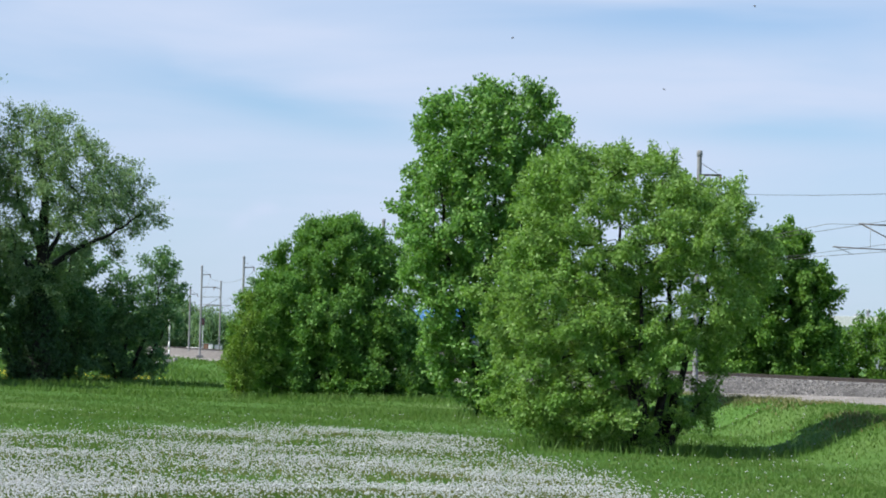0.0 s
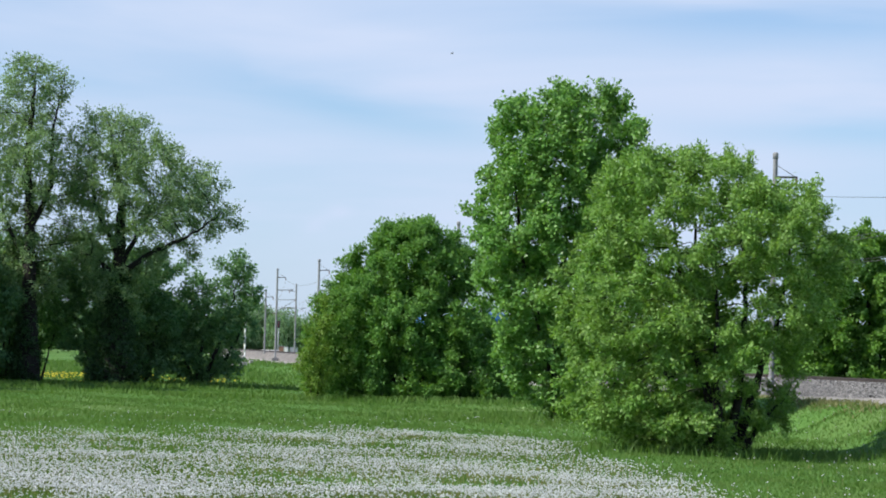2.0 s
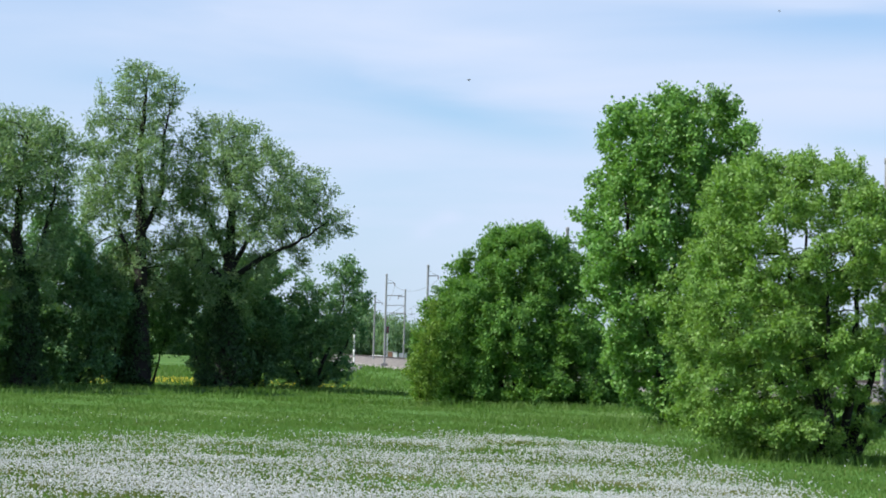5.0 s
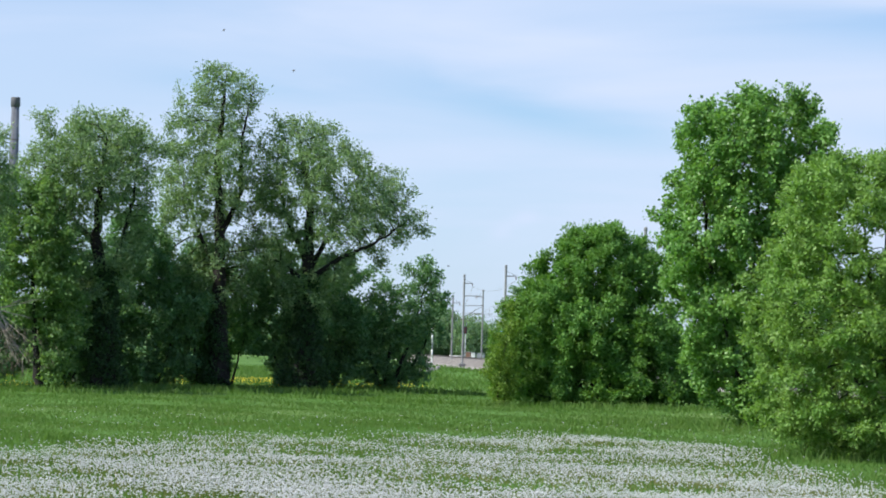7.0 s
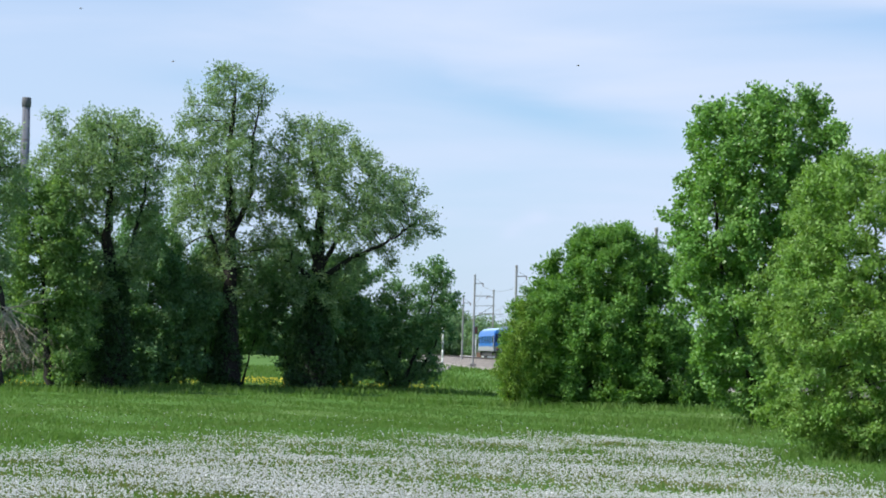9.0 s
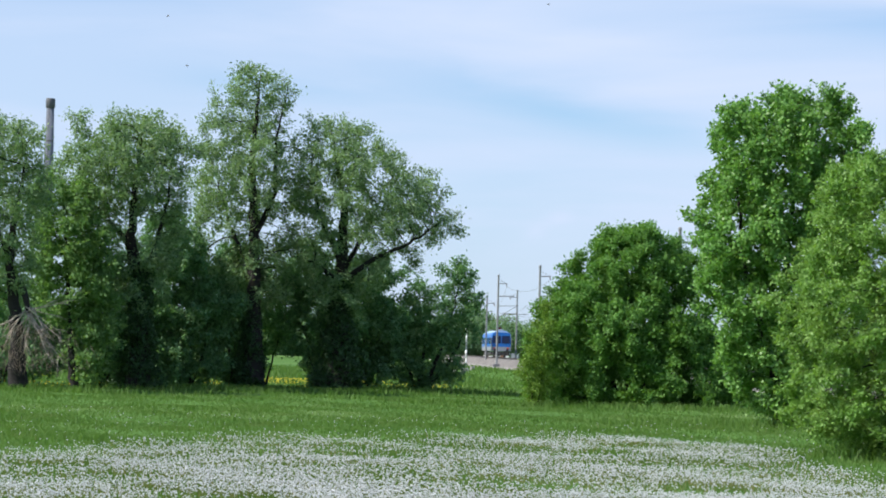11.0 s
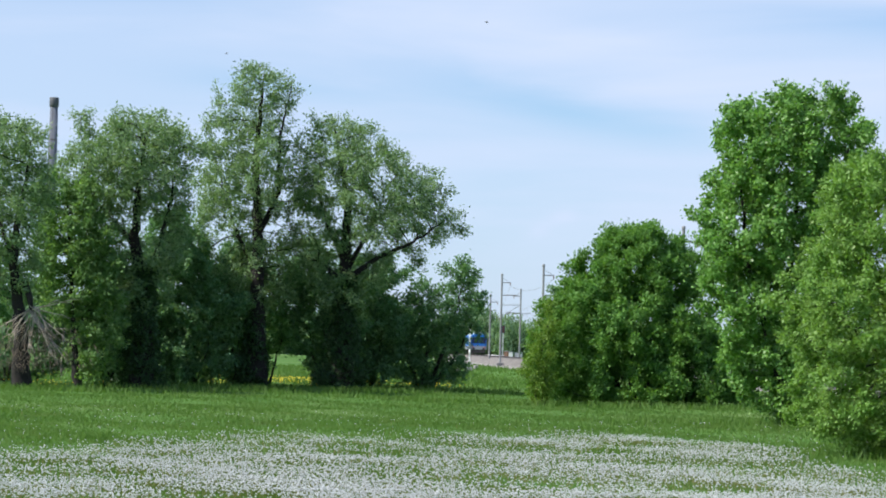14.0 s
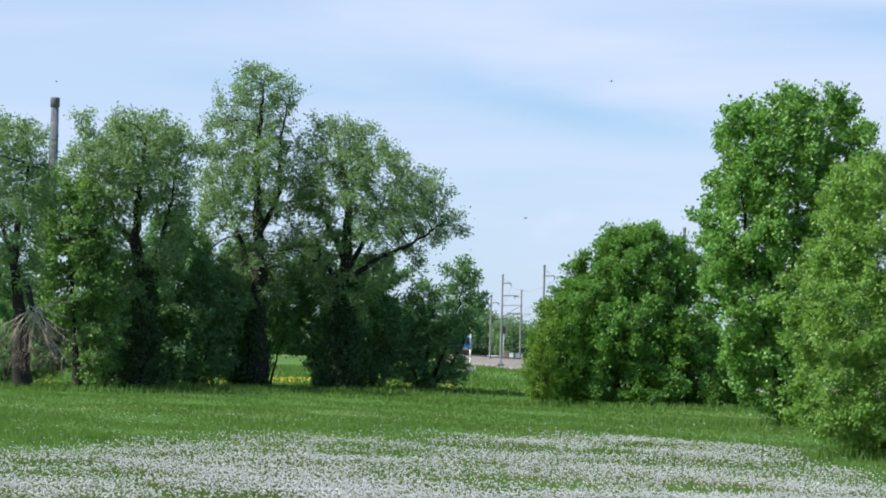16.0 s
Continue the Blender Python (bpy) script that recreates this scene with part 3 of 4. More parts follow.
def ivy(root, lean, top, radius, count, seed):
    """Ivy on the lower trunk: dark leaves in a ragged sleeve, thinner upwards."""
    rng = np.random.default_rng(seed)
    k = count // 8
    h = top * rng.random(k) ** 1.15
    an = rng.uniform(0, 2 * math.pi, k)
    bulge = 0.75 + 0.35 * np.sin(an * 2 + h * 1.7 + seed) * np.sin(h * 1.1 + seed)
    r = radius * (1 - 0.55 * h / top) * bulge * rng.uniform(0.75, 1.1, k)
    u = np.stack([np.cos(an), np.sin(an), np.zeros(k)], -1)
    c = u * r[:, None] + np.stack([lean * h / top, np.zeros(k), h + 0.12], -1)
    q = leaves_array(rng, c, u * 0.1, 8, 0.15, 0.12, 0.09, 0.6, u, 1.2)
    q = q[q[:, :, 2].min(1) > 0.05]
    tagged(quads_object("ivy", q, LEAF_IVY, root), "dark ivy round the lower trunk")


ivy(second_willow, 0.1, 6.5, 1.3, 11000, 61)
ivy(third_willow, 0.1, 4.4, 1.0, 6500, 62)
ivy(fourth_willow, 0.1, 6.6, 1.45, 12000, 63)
tree("shrub_tree", (-20.1, 146.6), LEAF_UNDER, "loose dark shrubby tree with many thin stems", seed=15,
     shape=[(8.4, 2.6, 3.5), (7.4, 0.8, 3.6), (6.1, -0.9, 3.9), (4.7, -1.9, 4.3), (3.3, -2.6, 4.2), (1.8, -2.7, 3.8), (0.5, -1.2, 2.2)],
     stems=(line((0.1, 0), (-0.6, 2.0), (-1.4, 4.4)), line((0.3, 0), (0.6, 3.0), (0.4, 6.0)), line((0.5, 0), (1.6, 2.6), (2.9, 7.4)), line((0.6, 0), (2.2, 2.0), (3.4, 4.4))),
     trunk=0.3, clumps=135, per=10, radius=0.62, depth=0.7, inset=0.3, ragged=0.3, rising=0.9, thin=((3.2, 3.3, 0.35, 1.7, 0.9), ), step=0.34, size=(0.22, 0.12), count=21000, fuzz=0.17, fine=0.010)
tree("young_tree", (-35.9, 125.0), LEAF_HEDGE, "fresh green young tree between the old willows", seed=16,
     shape=[(11.8, -2.2, 0.2), (10.8, -2.9, 1.0), (9.4, -3.0, 1.6), (7.8, -2.8, 2.3), (6.2, -2.4, 2.8), (4.6, -1.8, 2.9), (3.0, -0.8, 2.6), (1.2, -0.2, 2.0)],
     stems=(line((0.2, 0), (-0.2, 4.0), (-0.8, 11.4)), line((0.0, 3.0), (1.2, 6.0), (1.6, 9.0))), trunk=0.2, clumps=135, per=10, radius=0.72, depth=0.6, ragged=0.25, shell=0.45,
     step=0.36, size=(0.22, 0.12), count=24000, fuzz=0.17, fine=0.010)
UNDER = dict(leaf=LEAF_UNDER, label="dark leafy bush under the willow row", category="bush", group="bushes under the willow row", trunk=0.14, per=10, radius=0.72,
             depth=1.0, shell=0.4, ragged=0.15, rising=0.6, step=0.36, size=(0.22, 0.125), fuzz=0.16, fine=0.010)


def bush(place, seed, lobes, clumps=52):
    h = max(l[1] for l in lobes)
    w = max(abs(l[0]) for l in lobes)
    tree("bush", place, seed=seed, lobes=[(a, z, r * 1.12) for a, z, r in lobes], clumps=round(1.5 * clumps), count=clumps * 270,
         stems=(line((-0.1, 0), (-0.3 * w, 0.45 * h), (-0.4 * w, 0.8 * h)), line((0.0, 0), (0.05, 0.5 * h), (0.1, 0.9 * h)), line((0.1, 0), (0.35 * w, 0.4 * h), (0.4 * w, 0.7 * h))), **UNDER)


bush((-35.1, 128.8), 21, [(-0.5, 4.1, 1.5), (-1.3, 2.3, 1.2), (0.3, 1.9, 1.1), (-2.2, 3.6, 1.1), (-0.9, 6.6, 1.3)])
bush((-31.9, 136.0), 22, [(-1.2, 6.0, 1.6), (-0.1, 3.8, 1.7), (-1.0, 1.7, 1.3), (1.2, 1.9, 1.2), (1.5, 4.8, 1.4), (-2.4, 2.8, 1.3)], 90)
bush((-25.2, 141.1), 23, [(-2.3, 5.5, 1.5), (-0.5, 5.6, 1.5), (-0.8, 3.6, 1.4), (0.9, 3.7, 1.7), (0.4, 1.5, 1.1)])
bush((-22.6, 144.2), 24, [(-0.5, 6.1, 1.7), (0.9, 4.1, 1.7), (0.0, 1.9, 1.3), (-1.2, 2.6, 1.3)])
bush((-29.3, 144.7), 25, [(-1.4, 6.8, 1.4), (0.2, 5.6, 1.5), (-1.0, 4.2, 1.5), (0.3, 3.4, 1.2), (-1.4, 2.0, 1.1), (1.2, 6.8, 1.2), (2.3, 8.2, 1.2), (2.7, 6.4, 1.2)], 66)
bush((-34.2, 134.4), 26, [(-0.6, 6.6, 1.5), (0.8, 5.0, 1.5), (-0.8, 3.2, 1.4), (0.9, 1.6, 1.2), (-1.0, 1.5, 1.0), (0.4, 8.2, 1.3), (1.2, 9.2, 1.2), (2.0, 7.6, 1.2)], 100)
bush((-30.4, 139.5), 29, [(0.0, 7.4, 1.4), (-1.2, 6.0, 1.4), (0.4, 5.0, 1.5), (-0.6, 3.4, 1.4), (0.2, 1.8, 1.2)], 56)
bush((-23.7, 145.7), 27, [(-0.8, 7.2, 1.5), (1.2, 7.0, 1.4), (0.2, 5.0, 1.7), (-1.1, 3.6, 1.4), (1.6, 2.8, 1.5), (0.3, 2.2, 1.0)], 60)
bush((-40.7, 127.7), 28, [(0.0, 6.2, 1.8), (1.2, 4.0, 1.7), (-1.0, 3.4, 1.7), (0.6, 1.6, 1.4), (2.2, 2.0, 1.2)])

# beyond the railway
tree("broadleaf_tree", (20.8, 142.0), LEAF_SHADED, "full dark-green tree just beyond the railway", seed=31,
     lobes=[(-0.5, 8.2, 1.5), (0.6, 6.5, 1.6), (-2.2, 6.8, 1.9), (1.6, 5.9, 0.8), (-0.1, 3.8, 2.0), (1.6, 3.3, 1.3), (-2.4, 3.7, 1.9), (1.2, 1.4, 1.5),
            (-1.0, 1.2, 1.5), (-3.4, 1.7, 1.5), (2.3, 1.1, 0.8)],
     stems=(line((-0.3, 0), (-1.2, 3.0), (-2.0, 6.5)), line((0.0, 0), (0.0, 4.0), (-0.3, 8.0)), line((0.2, 0), (0.9, 3.0), (1.2, 5.4))), trunk=0.3,
     clumps=270, per=10, radius=0.7, depth=1.0, shell=0.36, step=0.36, size=(0.24, 0.15), count=62000, fuzz=0.16, fine=0.010)
tree("hedge_bush", (26.6, 150.0), LEAF_SHADED, "bright green hedge bush beyond the railway", "bush", seed=32,
     lobes=[(-1.5, 2.4, 0.9), (-2.4, 1.5, 0.9), (-0.6, 2.9, 0.9), (0.0, 2.1, 1.4), (-1.1, 1.1, 1.1), (1.0, 2.9, 1.4), (1.1, 1.2, 1.3), (2.8, 3.3, 1.9), (4.9, 3.8, 2.2), (7.5, 4.2, 2.4), (4.4, 1.4, 1.6), (6.6, 1.6, 1.8)],
     stems=(line((-0.2, 0), (-1.4, 1.6)), line((0.2, 0), (0.6, 2.4)), line((0.6, 0), (2.8, 2.4)), line((1.0, 0), (4.8, 2.4), (7.4, 2.8))), trunk=0.2,
     clumps=120, per=10, radius=0.75, step=0.36, size=(0.25, 0.15), count=22000, fuzz=0.16, fine=0.010)
tree("broadleaf_tree", (-19.2, 266.0), LEAF_FAR_HAZE, "green tree beside the overhead-line mast, haze in its leaf colour", seed=33,
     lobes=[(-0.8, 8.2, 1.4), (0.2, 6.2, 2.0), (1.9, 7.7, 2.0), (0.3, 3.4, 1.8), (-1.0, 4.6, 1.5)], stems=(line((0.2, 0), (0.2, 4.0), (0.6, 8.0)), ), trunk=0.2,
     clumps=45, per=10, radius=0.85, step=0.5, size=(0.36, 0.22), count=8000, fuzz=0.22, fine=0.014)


def far_wood():
    """The wood along the horizon: crowns of leaf clumps of uneven height, all one piece of distance."""
    rng = np.random.default_rng(77)
    allq = []
    for y0, x0, x1, hi, lo in ((520, -190, -10, 12.5, 8), (620, -10, 190, 13, 7)):
        x = x0
        while x < x1:
            h = rng.uniform(lo, hi)
            w = h * rng.uniform(0.35, 0.5)
            for _ in range(9):
                c = np.array([x + rng.normal(0, w * 0.5), y0 + rng.normal(0, 6), rng.uniform(0.15, 0.8) * h])
                dense = -80 < x < -25
                k = 90 if dense else 60
                u = rng.normal(0, 1, (k, 3))
                u /= np.linalg.norm(u, axis=1, keepdims=True)
                tips = c + u * w * rng.uniform(0.45, 0.7)
                if dense:
                    allq.append(leaves_array(rng, tips, u * 0.8, 14, 0.48, 0.34, 0.4, up=u, turn=1.5))
                else:
                    allq.append(leaves_array(rng, tips, u * 0.8, 6, 0.9, 0.65, 0.4, up=u, turn=1.5))
            x += w * rng.uniform(0.7, 1.2)
    q = np.concatenate(allq)
    q = q[q[:, :, 2].min(1) > 0.3]
    tagged(quads_object("far_wood", q, LEAF_FAR_HAZE), "green belt of trees on the horizon, haze in its leaf colour", "woodland", kind="stuff")


far_wood()


def broken_limb(root):
    """The torn limb of the first willow: pale bare branches that hang from the trunk, with a tangle of dead twigs."""
    rng = np.random.default_rng(44)
    at = Vector((0.75, -0.5, 4.0))
    tubes_object("broken_stub", [([(0.1, 0, 5.6), (0.5, -0.3, 4.8), at], [0.2, 0.17, 0.11])], BARK_SHADED, root, 7)
    for k in range(24):
        a = radians(rng.uniform(-8, 28) if k < 3 else rng.uniform(-160, -22))
        ln = rng.uniform(1.4, 3.9) * (0.75 + 0.25 * abs(math.sin(a)))
        at = Vector((0.75, -0.5, 4.0)) + Vector((rng.normal(0, 0.14), rng.normal(0, 0.1), rng.normal(0, 0.2)))
        tip = at + Vector((math.cos(a) * ln * 0.95, rng.uniform(-0.7, 0.3), math.sin(a) * ln - 0.12 * ln))
        tip.z = max(tip.z, 0.5)
        mid = at.lerp(tip, 0.5) + Vector((-math.cos(a) * rng.uniform(-0.1, 0.25), 0, rng.uniform(-0.15, 0.1)))
        pts = [at * (1 - t) ** 2 + mid * 2 * t * (1 - t) + tip * t * t for t in np.linspace(0, 1, 6)]
        r = rng.uniform(0.022, 0.055)
        runs = [(pts, [r * (1 - 0.8 * i / 5) for i in range(6)])]
        for _ in range(5):
            i = int(rng.integers(2, 5))
            e = pts[i] + (tip - at).normalized() * rng.uniform(0.3, 0.9) + Vector(rng.normal(0, 0.28, 3)) - Vector((0, 0, 0.2))
            runs.append(([pts[i], pts[i].lerp(e, 0.5) + Vector((0, 0, 0.05)), e], [r * 0.4, r * 0.3, r * 0.12]))
        tubes_object("broken_branch", runs, DEADWOOD, root, 5)
    runs = []
    for _ in range(420):
        p = at + Vector((rng.normal(0.1, 1.15), rng.normal(0, 0.4), -rng.uniform(0.9, 3.2)))
        d = Vector((rng.normal(0, 0.35), rng.normal(0, 0.2), -rng.uniform(0.2, 0.7)))
        runs.append(([p, p + d * 0.5 + Vector(rng.normal(0, 0.05, 3)), p + d], [0.012, 0.009, 0.004]))
    tagged(tubes_object("dead_tangle", runs, TWIGWOOD, root, 3), "tangle of brown dead twigs", kind="stuff")


broken_limb(first_willow)


def bare_tree():
    """A small leafless tree near the second visible mast."""
    rng = np.random.default_rng(51)
    x, y = -22.3, 262.0
    root = empty("bare_tree", (x, y, float(ground_z(x, y))), "small leafless tree with thin grey twigs near the track", "tree")
    tubes_object("trunk", [([(0, 0, 0), (0.1, 0, 3.0), (0.0, 0, 7.2)], [0.09, 0.07, 0.02])], TWIG_GREY, root, 6)
    for k in range(16):
        z = rng.uniform(2.5, 6.5)
        a = rng.uniform(0, 6.28)
        ln = rng.uniform(0.8, 2.0)
        s = Vector((0.05, 0, z))
        e = s + Vector((math.cos(a) * ln * 0.7, math.sin(a) * ln * 0.7, ln))
        runs = [([s, s.lerp(e, 0.5) + Vector((0, 0, -0.1)), e], [0.045, 0.03, 0.012])]
        for _ in range(6):
            f = s.lerp(e, rng.uniform(0.4, 1.0))
            g = f + Vector((rng.normal(0, 0.35), rng.normal(0, 0.35), rng.uniform(0.2, 0.7)))
            runs.append(([f, f.lerp(g, 0.5), g], [0.016, 0.013, 0.006]))
        tubes_object("branch", runs, TWIG_GREY, root, 4)


bare_tree()

# ---- overhead line ----
WIRE = plain("dark copper wire", (0.10, 0.10, 0.10), (0.16, 0.15, 0.14), 6, 0.5, 0.6)
PORCELAIN = plain("brown insulator", (0.11, 0.06, 0.045), (0.17, 0.10, 0.07), 9, 0.3)
CONTACT_Z, CARRIER_Z = 7.1, 8.5


def lathe(profile, sides=12):
    """A turned body from (radius, height) pairs."""
    bm = bmesh.new()
    rings = [[bm.verts.new((r * math.cos(2 * math.pi * k / sides), r * math.sin(2 * math.pi * k / sides), z)) for k in range(sides)] for r, z in profile]
    for a, b in zip(rings, rings[1:]):
        for k in range(sides):
            bm.faces.new((a[k], a[(k + 1) % sides], b[(k + 1) % sides], b[k]))
    bm.faces.new(rings[0][::-1])
    bm.faces.new(rings[-1])
    for f in bm.faces:
        f.smooth = len(f.verts) == 4
    return bm


def mast(x, y, top, side, arm=0.0, feeder=True):
    """A line mast beside the track; side +1 reaches towards +x over the rails."""
    z = float(ground_z(x, y)) - 0.1
    tx = float(track_x(y + 1) - track_x(y - 1)) / 2
    m = Matrix.Translation((x, y, z)) @ Matrix.Rotation(-math.atan(tx) * 1.0, 4, "Z")
    root = empty("line_mast", m, "slim round concrete mast of the overhead line", "mast", "masts along the railway")
    h = top - z
    bm = bmesh.new()
    box(bm, (-0.42, -0.42, -0.3), (0.42, 0.42, 0.55), 0.04)
    part("foundation", bm, CONCRETE, root, "pale concrete foundation block")
    part("pole", lathe([(0.135, 0.5), (0.135, 0.6), (0.13, h * 0.4), (0.11, h - 0.35), (0.11, h - 0.3)]), MAST, root)
    part("cap", lathe([(0.11, h - 0.3), (0.135, h - 0.28), (0.135, h - 0.05), (0.10, h)]), MAST, root)
    s = side
    if feeder:
        br = tubes_object("bracket", [([(0.1 * s, 0, h - 1.15), (1.1 * s, 0, h - 1.12)], [0.05, 0.045]),
                                      ([(0.1 * s, 0, h - 0.6), (0.95 * s, 0, h - 1.08)], [0.015, 0.015])], STEEL_DARK, root, 6)
        part("insulator", lathe([(0.03, 0), (0.07, 0.05), (0.04, 0.1), (0.07, 0.16), (0.04, 0.21), (0.07, 0.27), (0.03, 0.36)], 8), PORCELAIN, br).matrix_local = \
            Matrix.Translation((1.06 * s, 0, h - 1.5))
    reach = abs(float(track_x(y)) - x)
    ca, co = CARRIER_Z - z, CONTACT_Z - z
    tubes_object("cantilever", [([(0.1 * s, 0, ca - 0.1), ((reach - 1.1) * s, 0, ca)], [0.035, 0.03]),
                                ([(0.1 * s, 0, co - 0.1), ((reach - 1.3) * s, 0, ca - 0.06)], [0.03, 0.028]),
                                ([(0.9 * s, 0, co + 0.28), ((reach + 0.1) * s, 0, co + 0.35)], [0.025, 0.025]),
                                ([((reach - 0.1) * s, 0, co + 0.33), ((reach - 0.9) * s, 0, co + 0.03)], [0.016, 0.012])], STEEL_DARK, root, 6)
    if arm:
        tubes_object("cross_arm", [([(0.1 * s, 0, h - 2.75), (arm * s, 0, h - 2.7)], [0.05, 0.05])], STEEL_DARK, root, 6)
    return root


# masts: place, height of the top, side to which they reach
for mx, my, mz, ms in ((11.8, 111, 12.2, 1), (-4.6, 175, 12.1, 1), (-20.6, 243, 11.6, 1), (-30.7, 300, 12.4, 1), (-36.9, 345, 10.8, 1),
                       (-33.9, 360, 12.1, -1), (21.4, 104, 12.0, -1)):
    mast(mx, my, mz, ms, 2.0 if my == 300 else 0.0)


def wires():
    """Contact wire, carrier and feeder in spans, with droppers."""
    spans = [52, 104, 175, 243, 300, 352, 420, 500, 580]
    w = empty("overhead_wires", (0, 0, 0), "thin dark wires of the railway's overhead line", "wire")
    con, car, drop = [], [], []
    for a, b in zip(spans, spans[1:]):
        c1, c2 = [], []
        for i in range(13):
            t = i / 12
            y = a + (b - a) * t
            sag = 4 * t * (1 - t)
            x = float(track_x(y))
            c1.append((x, y, CONTACT_Z - 0.05 * sag))
            c2.append((x, y, CARRIER_Z - 0.75 * sag))
            if 0 < i < 12 and i % 2:
                drop.append(([c1[-1], c2[-1]], [0.008, 0.008]))
        con.append((c1, [0.014] * 13))
        car.append((c2, [0.014] * 13))
    tubes_object("contact_wire", con, WIRE, w, 4)
    tubes_object("carrier_wire", car, WIRE, w, 4)
    tubes_object("dropper", drop, WIRE, w, 4)
    ms = [(29.0, 46, 8.9), (12.9, 111, 10.2), (-3.5, 175, 10.6), (-19.5, 243, 10.1), (-29.6, 300, 10.9), (-35.8, 345, 9.3)]
    run = []
    for a, b in zip(ms, ms[1:]):
        pts = [Vector(a).lerp(Vector(b), i / 12) - Vector((0, 0, 0.9 * 4 * (i / 12) * (1 - i / 12))) for i in range(13)]
        run.append((pts, [0.014] * 13))
    tubes_object("feeder_wire", run, WIRE, w, 4)
    # a second pair crossing to the other side of the line
    cross = []
    for a, b, sag in (((2.0, 160, 8.0), (24.0, 84, 9.2), 0.5), ((2.0, 160, 7.0), (24.0, 84, 8.1), 0.4)):
        pts = [Vector(a).lerp(Vector(b), i / 12) - Vector((0, 0, sag * 4 * (i / 12) * (1 - i / 12))) for i in range(13)]
        cross.append((pts, [0.012] * 13))
    tubes_object("crossing_wire", cross, WIRE, w, 4)


wires()


# ---- signal, cabinets, chimney, building ----
PAINT_WHITE = plain("white paint", (0.66, 0.66, 0.64), (0.80, 0.80, 0.78), 4, 0.6)
PAINT_BLACK = plain("black enamel", (0.02, 0.02, 0.022), (0.04, 0.04, 0.04), 5, 0.4)
PAINT_BROWN = plain("orange brown paint", (0.20, 0.11, 0.07), (0.28, 0.16, 0.10), 5, 0.6)
PAINT_GREY = plain("grey sheet metal", (0.32, 0.34, 0.37), (0.42, 0.44, 0.47), 4, 0.5, 0.2)
LENS = plain("dark red lens", (0.12, 0.01, 0.01), (0.18, 0.02, 0.02), 5, 0.1)


def signal():
    x, y = -40.5, 400
    z = float(ground_z(x, y))
    root = empty("railway_signal", (x, y, z), "railway signal with a black head on a white post", "signal")
    part("post", lathe([(0.09, 0), (0.07, 0.2), (0.06, 5.2)]), PAINT_GREY, root)
    bm = bmesh.new()
    box(bm, (-0.3, -0.1, 5.0), (0.3, 0.06, 6.2), 0.05)
    head = part("signal_head", bm, PAINT_BLACK, root, "black signal head")
    for k in range(3):
        lens = lathe([(0.1, 0), (0.1, 0.03), (0.06, 0.05)], 10)
        o = part("lens", lens, LENS, head)
        o.matrix_local = pose(0, -0.1, 5.25 + 0.34 * k, 90)
    bm = bmesh.new()
    box(bm, (-0.35, -0.35, -0.2), (0.35, 0.35, 0.25), 0.03)
    part("footing", bm, CONCRETE, root)


def striped_post():
    x, y = -34.6, 300
    up = 1.05
    z = float(ground_z(x, y))
    root = empty("marker_post", (x, y, z), "thin white trackside post with grey bands", "post")
    for k in range(6):
        part("band", lathe([(0.11, up * k), (0.11, up * (k + 1))], 10), (PAINT_WHITE, PAINT_GREY)[k % 3 == 2], root)


def cabinet(x, y, w, h, mat, label):
    z = float(ground_z(x, y))
    root = empty("relay_cabinet", (x, y, z), label, "cabinet", "cabinets beside the track")
    bm = bmesh.new()
    box(bm, (-w / 2, -0.3, 0.12), (w / 2, 0.3, h), 0.02)
    part("body", bm, mat, root)
    bm = bmesh.new()
    box(bm, (-w / 2 + 0.06, -0.325, 0.2), (w / 2 - 0.06, -0.295, h - 0.12), 0.008)
    d = part("door", bm, mat, root)
    bm = bmesh.new()
    box(bm, (w / 2 - 0.16, -0.35, h * 0.5), (w / 2 - 0.12, -0.32, h * 0.5 + 0.14), 0.005)
    part("handle", bm, PAINT_BLACK, d)
    bm = bmesh.new()
    box(bm, (-w / 2 - 0.05, -0.36, h), (w / 2 + 0.05, 0.36, h + 0.06), 0.02)
    part("roof", bm, PAINT_GREY, root)
    bm = bmesh.new()
    box(bm, (-w / 2 - 0.03, -0.33, -0.3), (w / 2 + 0.03, 0.33, 0.13), 0.01)
    part("plinth", bm, CONCRETE, root)


signal()
striped_post()
cabinet(-39.9, 400, 0.75, 1.9, PAINT_BROWN, "narrow orange-brown relay cabinet beside the track")
cabinet(-39.1, 400, 0.7, 1.8, PAINT_WHITE, "narrow white relay cabinet beside the track")
cabinet(-37.9, 401, 1.3, 1.7, PAINT_GREY, "wide grey relay cabinet beside the track")


def barrier():
    x, y = -42.6, 410
    z = float(ground_z(x, y))
    root = empty("white_railing", (x, y, z), "low white railing beside the track", "railing")
    for k in range(4):
        part("post", lathe([(0.05, 0), (0.05, 1.2)], 8), PAINT_WHITE, root).matrix_local = Matrix.Translation((-1.5 + k, 0, 0))
    for h in (0.65, 1.15):
        tubes_object("rail_bar", [([(-1.7, 0, h), (1.7, 0, h)], [0.07, 0.07])], PAINT_WHITE, root, 8)


barrier()


